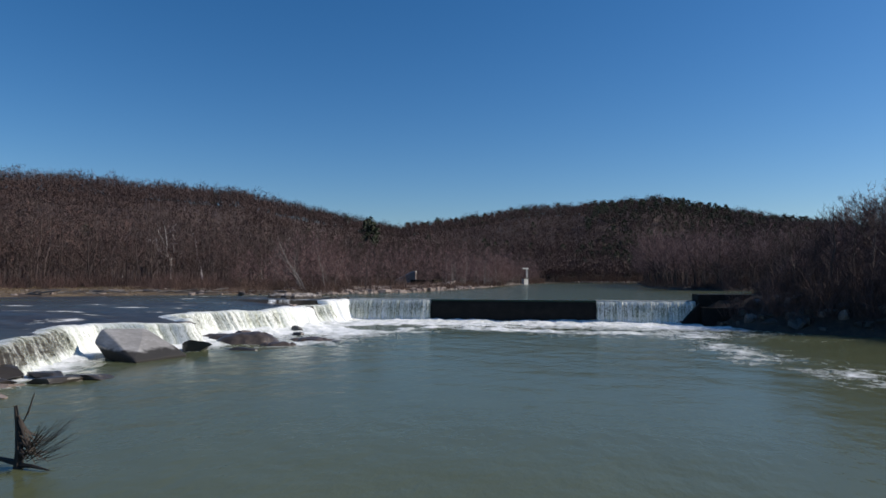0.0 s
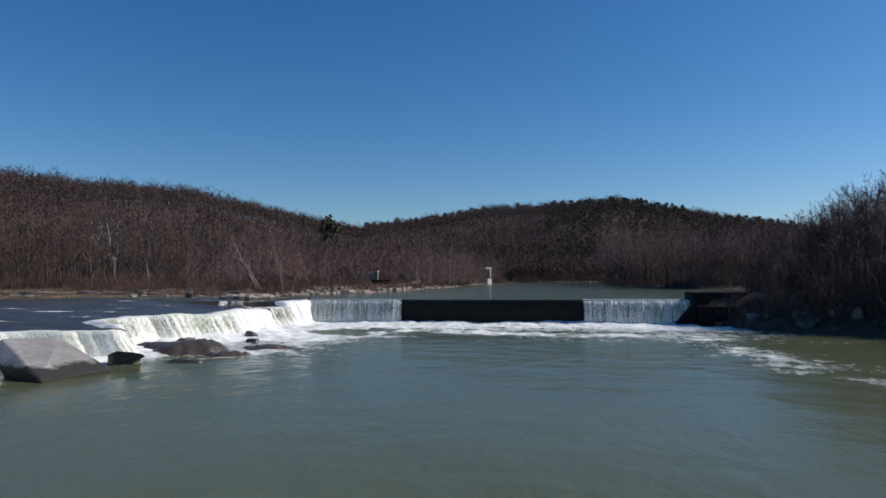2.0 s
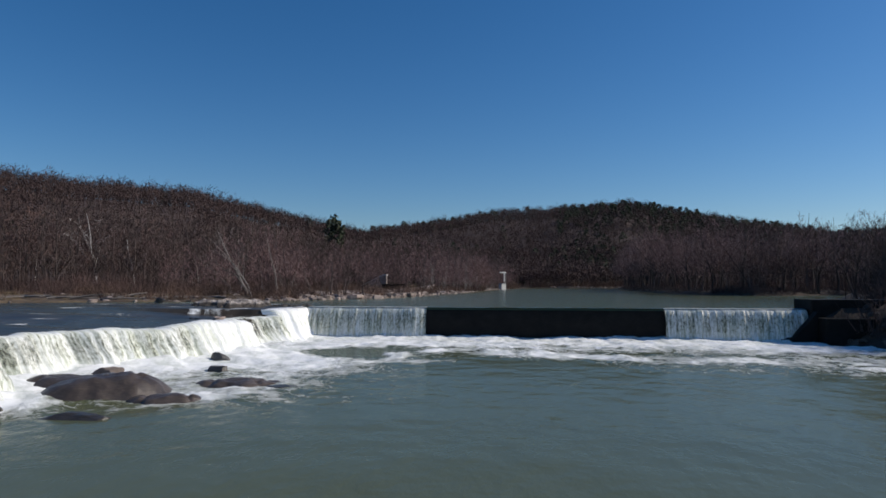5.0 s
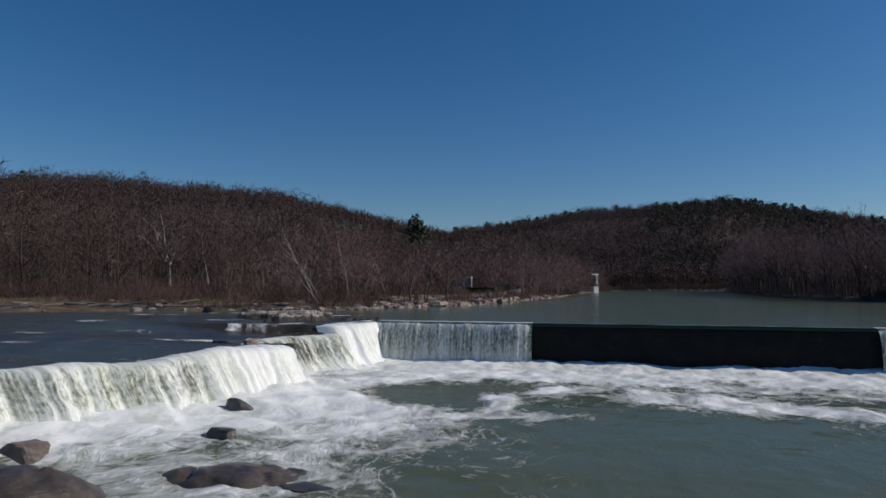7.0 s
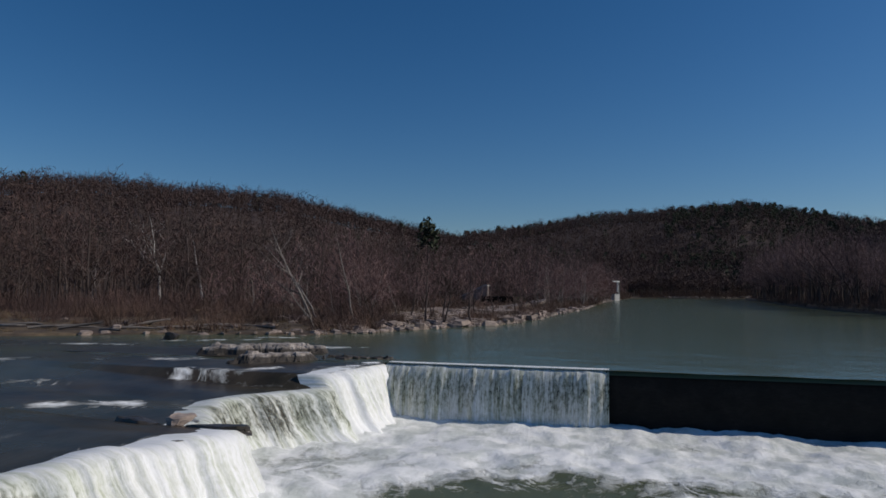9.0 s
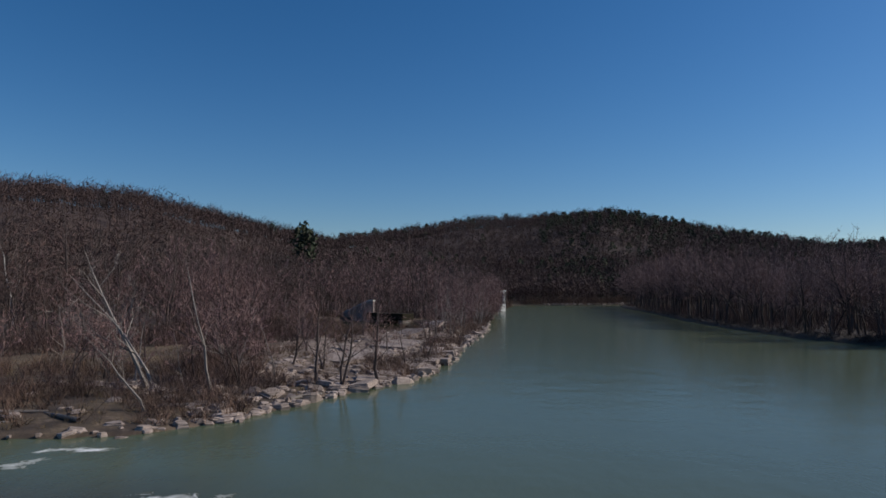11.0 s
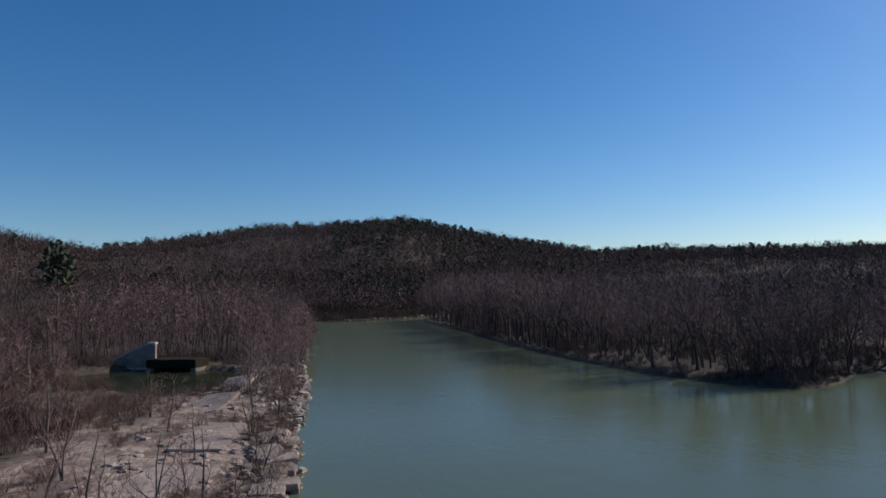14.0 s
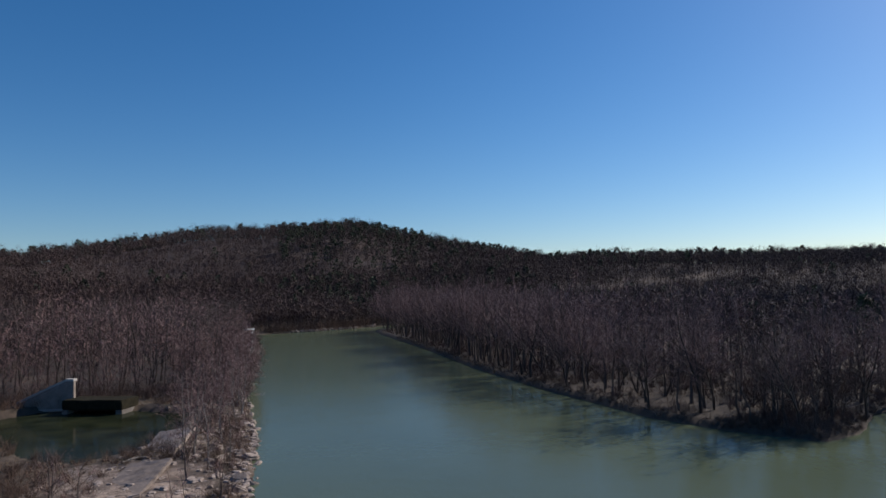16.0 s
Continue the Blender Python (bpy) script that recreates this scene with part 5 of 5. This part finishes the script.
for k in range(16):
    rs = np.random.RandomState(950 + k)
    single(-36 + 22 * rs.rand(), 32 + 12 * rs.rand(), 830 + k, 4.5 + 2.5 * rs.rand(), "thin leaning bare tree on the grassy bank", M_GREYBARK if k % 3 == 0 else M_BARK, M_TWIG, turn=360 * rs.rand(), lean=0.35 * rs.rand(), stems=1 + k % 2, clear=0.25, limbs=8, subs=3, twigs=9, girth=0.014)
single(-2.6, 106.5, 750, 8.0, "pale forked tree beside the backwater", M_GREYBARK, M_GREYBARK, clear=0.4, limbs=8, subs=3, twigs=8, girth=0.013)
for k in range(26):
    rs = np.random.RandomState(900 + k)
    single(-4 + 7 * rs.rand() + (k > 10) * 2.0, 100 + k * 2.6 + rs.rand() * 3, 760 + k, 7.5 + 4 * rs.rand(), "greyish bare tree crowding the water's edge", M_GREYBARK, M_TWIG, turn=k * 50, stems=1 + k % 3 // 2, clear=0.22, limbs=9, subs=4, twigs=11)
for k in range(24):
    rs = np.random.RandomState(1100 + k)
    y = 152 + k * 4.4 + rs.rand() * 3
    x = float(np.interp(y, [130, 165, 220, 262], [5.5, 6.5, 8.2, 11.6])) - 0.6 - 2.6 * rs.rand()
    single(x, y, 1120 + k, 8.5 + 4 * rs.rand(), "greyish bare tree crowding the water's edge", M_GREYBARK, M_TWIG, turn=k * 67, stems=1 + k % 2, clear=0.20, limbs=10, subs=4, twigs=12, width=0.06)
for k, (x, y, h) in enumerate([(6.0, 163, 13.5), (6.4, 171, 13.0), (6.5, 178, 14.0), (6.7, 185, 13.5), (6.9, 192, 13.0), (7.3, 200, 13.5)]):
    single(x, y, 1160 + k, h, "broad greyish bare tree hanging over the water", M_GREYBARK, M_TWIG, turn=k * 97, clear=0.10, limbs=24, subs=5, twigs=18, spread=0.29, width=0.07)
for k, (x, y, h) in enumerate([(74.2, 13.2, 15.5), (68, 3, 9.0), (81, 22, 16.0), (78, 9, 15.5), (86, 26, 18.0), (83, -2, 12.5), (92, 2, 16.0), (96, 22, 18.0), (90, -16, 14.0), (71.5, 14, 12.5), (76.5, 15, 15.5), (79, 13, 16.5), (77, 18.5, 15.0), (73, 18, 12.5), (82, 14, 17.0), (85, 9, 17.5), (80, 5, 13.0), (71, -9, 8.0), (84, 4, 14.5), (62, 8, 5.5), (92, 36, 11.5), (78, -18, 8), (78, 2, 10), (66, 16, 7), (88, 14, 12), (74, -4, 8), (71, 20, 9), (64, 2, 5.5), (86, -8, 10)]):
    single(x, y, 790 + k, h, "large spreading bare tree on the east bank", M_BARK, M_TWIG, turn=k * 61, clear=0.12, limbs=22, subs=8, twigs=22, spread=0.38, width=0.06, girth=0.009)


for k, (x, y, h) in enumerate([(71.5, 85.6, 9), (73.5, 86.8, 11), (68.2, 88.8, 10), (76.5, 87.4, 10), (70.2, 88.6, 12.5), (79.5, 88.4, 11), (67.0, 91.5, 12), (74.5, 90.5, 13)]):
    single(x, y, 860 + k, h, "dark bare tree on the tip of the cut bank", M_BARK, M_DUSK, turn=k * 83, clear=0.25, limbs=11, subs=4, twigs=16, spread=0.33, width=0.045, stems=1 + k % 2)


for k in range(14):
    rs = np.random.RandomState(980 + k)
    x, y = -46 + 14 * rs.rand(), 88 + 58 * rs.rand()
    if inside(POND, np.array([x]), np.array([y]))[0]:
        x, y = x - 8, y - 30
    single(x, y, 880 + k, 5.5 + 4 * rs.rand(), "bare grey tree in the brush by the backwater", M_GREYBARK, M_TWIG, turn=k * 47, stems=1 + k % 2, clear=0.25, limbs=9, subs=3, twigs=10)


def build_pine():
    ob = tagged(new("pine_tree"), "tall dark green pine above the bare wood", "tree")
    for nm, (v, f), mat in zip(("trunk", "crown"), pine_tree(801, 22.0, 26, 10), (M_BARK, M_NEEDLE)):
        o = new(nm, mesh_from(nm, v, f, mat))
        o.parent = ob
    z = float(land_height(np.array([-56.0]), np.array([204.0]))[0][0])
    ob.matrix_basis = pose(-56.0, 204.0, z, 0, 0, 0)
    s = (29.3 - z) / 22.0
    ob.scale = (s, s, s)


build_pine()


M_SNAG = bark_material("wet_dead_wood", (0.022, 0.017, 0.014), (0.075, 0.058, 0.047), 0.8)


def build_snag():
    ob = tagged(new("dead_snag"), "dark broken dead tree standing in the shallows", "dead tree")
    t = Soup()
    t.add(*tube([(0, 0, -0.8), (0.05, 0, 0.5), (-0.05, 0.05, 1.2), (-0.12, 0, 1.9)], [0.19, 0.12, 0.09, 0.05], 7))
    t.add(*tube([(-0.05, 0.05, 1.1), (0.25, 0.1, 1.7), (0.45, 0.1, 2.3)], [0.05, 0.035, 0.015], 5))
    t.add(*tube([(0, 0, 0.15), (-0.6, 0, 0.25), (-1.1, 0, 0.2)], [0.10, 0.07, 0.03], 5))
    t.add(*tube([(0, 0, 0.1), (0.6, -0.1, 0.12), (1.3, -0.2, 0.05)], [0.09, 0.06, 0.02], 5))
    rng = np.random.RandomState(4)
    o = new("trunk", mesh_from("trunk", *t.arrays(), M_SNAG))
    o.parent = ob
    for k in range(44):
        a = 0.2 + 1.0 * rng.rand()
        e = np.array([1.0 + rng.rand() * 0.5, rng.normal() * 0.5, a * 1.3])
        o = new("branch", mesh_from("branch", *tube([(0, 0, 0.15 + 0.034 * k), e * 0.5 + rng.normal(size=3) * 0.05, e], [0.025, 0.016, 0.006], 3), M_SNAG))
        o.parent = ob
    ob.matrix_basis = pose(13.2, -73.5, -3.0)


build_snag()


# ---- built things ----
def block(bm, x0, x1, y0, y1, z0, z1):
    vs = [bm.verts.new(p) for p in ((x0, y0, z0), (x1, y0, z0), (x1, y1, z0), (x0, y1, z0), (x0, y0, z1), (x1, y0, z1), (x1, y1, z1), (x0, y1, z1))]
    fs = [bm.faces.new([vs[i] for i in q]) for q in ((0, 3, 2, 1), (4, 5, 6, 7), (0, 1, 5, 4), (1, 2, 6, 5), (2, 3, 7, 6), (3, 0, 4, 7))]
    return vs, fs


def worn(bm, width, cuts=3, rough=0.03):
    bmesh.ops.bevel(bm, geom=bm.edges[:], offset=width, segments=2, affect='EDGES')
    bmesh.ops.subdivide_edges(bm, edges=[e for e in bm.edges if e.calc_length() > 0.8], cuts=cuts, use_grid_fill=True)
    for p in bm.verts:
        p.co += rough * noise.noise_vector(p.co * 1.3)
    return bm


def build_abutment():
    ob = tagged(new("end_wall"), "near-black concrete end wall of the dam", "wall")
    bm = bmesh.new()
    block(bm, 47.4, 55.4, -0.6, 3.4, -5, 0.9)
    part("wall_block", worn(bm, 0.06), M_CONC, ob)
    # wide near-black block that covers the brown bank slope
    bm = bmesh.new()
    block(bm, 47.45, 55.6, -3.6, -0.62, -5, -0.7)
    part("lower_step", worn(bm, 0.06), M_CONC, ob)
    bm = bmesh.new()
    vs = [bm.verts.new(p) for p in ((44.6, -1.0, -3.4), (47.39, -1.0, -3.4), (47.39, -1.0, -0.1), (44.6, -2.0, -3.4), (47.39, -2.0, -3.4), (47.39, -2.0, -0.1))]
    for q in ((0, 1, 2), (5, 4, 3), (0, 3, 4, 1), (1, 4, 5, 2), (2, 5, 3, 0)):
        bm.faces.new([vs[i] for i in q])
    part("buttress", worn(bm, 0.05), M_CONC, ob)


build_abutment()
M_WHITE = stone_material("white_painted_concrete", (0.88, 0.87, 0.84), (0.66, 0.64, 0.60), 0.8)
M_STEEL = stone_material("dark_steel", (0.09, 0.08, 0.08), (0.03, 0.03, 0.03), 1.5, 0.5)


def build_tower():
    ob = tagged(new("gauge_tower"), "white river gauge house with a tall dark mast", "gauge tower")
    bm = bmesh.new()
    block(bm, -2.3, 0.3, -1.2, 1.2, -1.5, 3.0)
    part("gauge_house", worn(bm, 0.05), M_WHITE, ob, "white concrete base hut")
    bm = bmesh.new()
    block(bm, -2.5, 0.38, -1.4, 1.4, 3.01, 3.2)
    part("roof_slab", worn(bm, 0.03), M_OLDCONC, ob)
    bm = bmesh.new()
    block(bm, 0.4, 1.2, -0.4, 0.4, -1.5, 8.1)
    part("mast", worn(bm, 0.03), M_STEEL, ob, "tall dark steel mast")
    bm = bmesh.new()
    block(bm, -0.05, 0.38, -0.4, 0.4, 3.6, 8.0)
    part("instrument_box", worn(bm, 0.03), M_WHITE, ob, "white upright instrument box")
    bm = bmesh.new()
    block(bm, -2.6, 1.2, -0.3, 0.3, 8.12, 8.65)
    part("arm", worn(bm, 0.03), M_WHITE, ob, "white arm reaching over the hut")
    ob.matrix_basis = pose(12.4, 264.8, 0.0, 0, 0, 38)


build_tower()


M_MOSS = stone_material("mossy_dark_concrete", (0.040, 0.034, 0.020), (0.010, 0.009, 0.007), 1.2, 0.9, 0.1)
M_WING = stone_material("brown_stained_concrete", (0.56, 0.46, 0.40), (0.20, 0.16, 0.135), 0.9)
M_COPING = stone_material("pale_weathered_coping", (0.66, 0.61, 0.56), (0.36, 0.32, 0.29), 0.5)


def build_headgate():
    ob = tagged(new("headgate_ruin"), "old concrete canal headgate with a dark opening", "headgate")
    bm = bmesh.new()
    block(bm, 0, 11.2, -0.1, 5.0, 0.75, 2.45)
    part("deck", worn(bm, 0.12, 4, 0.10), M_MOSS, ob, "dark mossy deck slab")
    bm = bmesh.new()
    block(bm, 10.0, 11.2, 0.05, 4.9, -1.2, 0.74)
    part("pier", worn(bm, 0.06), M_OLDCONC, ob)
    bm = bmesh.new()
    block(bm, -0.1, 0.9, 0.05, 4.9, -1.2, 0.74)
    part("pier", worn(bm, 0.06), M_OLDCONC, ob)
    # near-black wall: the shade inside the opening is put into its colour
    bm = bmesh.new()
    block(bm, 0.91, 9.99, 4.0, 4.9, -1.2, 0.74)
    part("back_wall", worn(bm, 0.05), M_CONC, ob, "back wall coloured black as the opening's shade")
    bm = bmesh.new()
    vs = [bm.verts.new(p) for p in ((-9.5, 1.0, -0.5), (-0.2, 3.2, -0.5), (-0.2, 3.2, 5.4), (-1.6, 3.0, 5.4), (-9.5, 1.0, 1.7), (-9.7, 1.8, -0.5), (-0.4, 4.0, -0.5), (-0.4, 4.0, 5.4), (-1.8, 3.8, 5.4), (-9.7, 1.8, 1.7))]
    for q in ((0, 1, 2, 3, 4), (9, 8, 7, 6, 5), (0, 5, 6, 1), (1, 6, 7, 2), (2, 7, 8, 3), (3, 8, 9, 4), (4, 9, 5, 0)):
        bm.faces.new([vs[i] for i in q])
    part("wing_wall", worn(bm, 0.06), M_WING, ob, "sloping brown-stained wing wall")
    for (ax, ay, az), (bx, by, bz) in (((-9.6, 0.9, 1.75), (-1.6, 2.9, 5.45)), ((-1.7, 2.9, 5.45), (-0.2, 3.1, 5.45)), ((-9.6, 0.85, 0.25), (-0.3, 3.0, 0.25))):
        bm = bmesh.new()
        vs = [bm.verts.new(q) for q in ((ax, ay, az - 0.12), (ax, ay + 1.05, az - 0.12), (ax, ay + 1.05, az + 0.28), (ax, ay, az + 0.28), (bx, by, bz - 0.12), (bx, by + 1.05, bz - 0.12), (bx, by + 1.05, bz + 0.28), (bx, by, bz + 0.28))]
        for q in ((0, 1, 2, 3), (7, 6, 5, 4), (0, 4, 5, 1), (1, 5, 6, 2), (2, 6, 7, 3), (3, 7, 4, 0)):
            bm.faces.new([vs[i] for i in q])
        part("coping", worn(bm, 0.04, 2, 0.04), M_COPING, ob, "pale worn coping strip")
    ob.matrix_basis = pose(-25.2, 152.2, 0.0, 0, 0, -27)


build_headgate()


def build_slab(x, y, z, w, l, rot, tilt, label, rise=0.0, group=""):
    bm = bmesh.new()
    block(bm, -w / 2, w / 2, -l / 2, l / 2, -0.5, 0.0)
    worn(bm, 0.08, 4, 0.06)
    me = bpy.data.meshes.new("rock")
    bm.to_mesh(me)
    bm.free()
    me.materials.append(M_ROCK)
    ob = new("rock", me)
    ob.matrix_basis = pose(x, y, z, rise, tilt, rot)
    tagged(ob, label, "rock", group)


build_slab(-6.4, 113.0, 1.0, 5.0, 9.5, -20, -8, "tilted pale slab beside the backwater", 13)
build_slab(-8.2, 97.0, 1.0, 4.6, 11.5, -12, -4, "broad flat pale slab on the bank", 4)
build_slab(-6.5, 76.0, 0.82, 5.0, 13.0, -8, 3, "broad flat pale slab on the bank")
build_slab(-9.5, 58.0, 0.80, 5.5, 12.0, -25, 2, "broad flat pale slab on the bank")


rs = np.random.RandomState(63)
for k in range(22):
    y = 37.5 + 1.9 * k
    x = float(np.interp(y, [39.5, 47, 58, 67, 80], [-3, 0, 1.2, 1.5, 2])) - 0.7 - 1.8 * rs.rand()
    build_slab(x, y, 0.42 + 0.35 * rs.rand(), 1.6 + 1.4 * rs.rand(), 1.8 + 2.2 * rs.rand(), -15 + 50 * rs.rand(), 5 * rs.normal(), "broken pale ledge slab at the water's edge", 5 * rs.normal(), "ledge slabs at the water's edge")


def build_log(x, y, z, length, rot, tilt):
    ob = new("driftwood_log", mesh_from("driftwood_log", *tube([(0, 0, 0), (length * 0.5, 0.1, 0.05), (length, 0, 0)], [0.14, 0.12, 0.07], 7), M_GREYBARK))
    ob.matrix_basis = pose(x, y, z, 0, tilt, rot)
    tagged(ob, "bleached driftwood log lying on the bank", "log", "driftwood logs")


for x, y, ln, rot in ((-18, 20.5, 4, 150), (-26, 21, 5, 20), (-31, 20, 3.5, 170), (-8.5, 30, 3.2, 60), (-4.5, 43, 3.0, 110), (-10.2, 104.5, 3.2, 50), (-14, 26, 3.6, 200)):
    z = float(land_height(np.array([x]), np.array([y]))[0][0])
    build_log(float(x), float(y), z + 0.15, ln, rot, 0)
rs = np.random.RandomState(71)
for k in range(34):
    t = rs.rand() * 3
    (xa, ya), (xb, yb) = LEFT_SHORE[4 + int(t)], LEFT_SHORE[5 + int(t)]
    x, y = xa + (xb - xa) * (t % 1) - 1.2 - 5 * rs.rand(), ya + (yb - ya) * (t % 1) + 1.2 + 5 * rs.rand()
    z = float(land_height(np.array([x]), np.array([y]))[0][0])
    build_log(x, y, z + 0.12, 1.4 + 3.2 * rs.rand(), rs.rand() * 60 - 20, 4 * rs.normal())


def build_house():
    ob = tagged(new("house"), "distant white house on the wooded ridge", "house")
    bm = bmesh.new()
    block(bm, -8, 8, -4, 4, -2, 4.5)
    part("wall", worn(bm, 0.1, 1, 0.0), M_WHITE, ob)
    bm = bmesh.new()
    vs = [bm.verts.new(p) for p in ((-8.6, -4.6, 4.52), (8.6, -4.6, 4.52), (8.6, 4.6, 4.52), (-8.6, 4.6, 4.52), (-8.6, 0, 7.2), (8.6, 0, 7.2))]
    for q in ((0, 1, 5, 4), (2, 3, 4, 5), (0, 4, 3), (1, 2, 5), (0, 3, 2, 1)):
        bm.faces.new([vs[i] for i in q])
    part("roof", bm, M_WHITE, ob, "pale sunlit roof")
    for wx in (-5, 0, 5):
        bm = bmesh.new()
        block(bm, wx - 0.6, wx + 0.6, -4.08, -4.01, 1.2, 2.8)
        part("window", bm, M_STEEL, ob, "dark window")
    z = float(land_height(np.array([548.0]), np.array([618.0]))[0][0])
    ob.matrix_basis = pose(548.0, 618.0, z + 1.5, 0, 0, -41)


build_house()
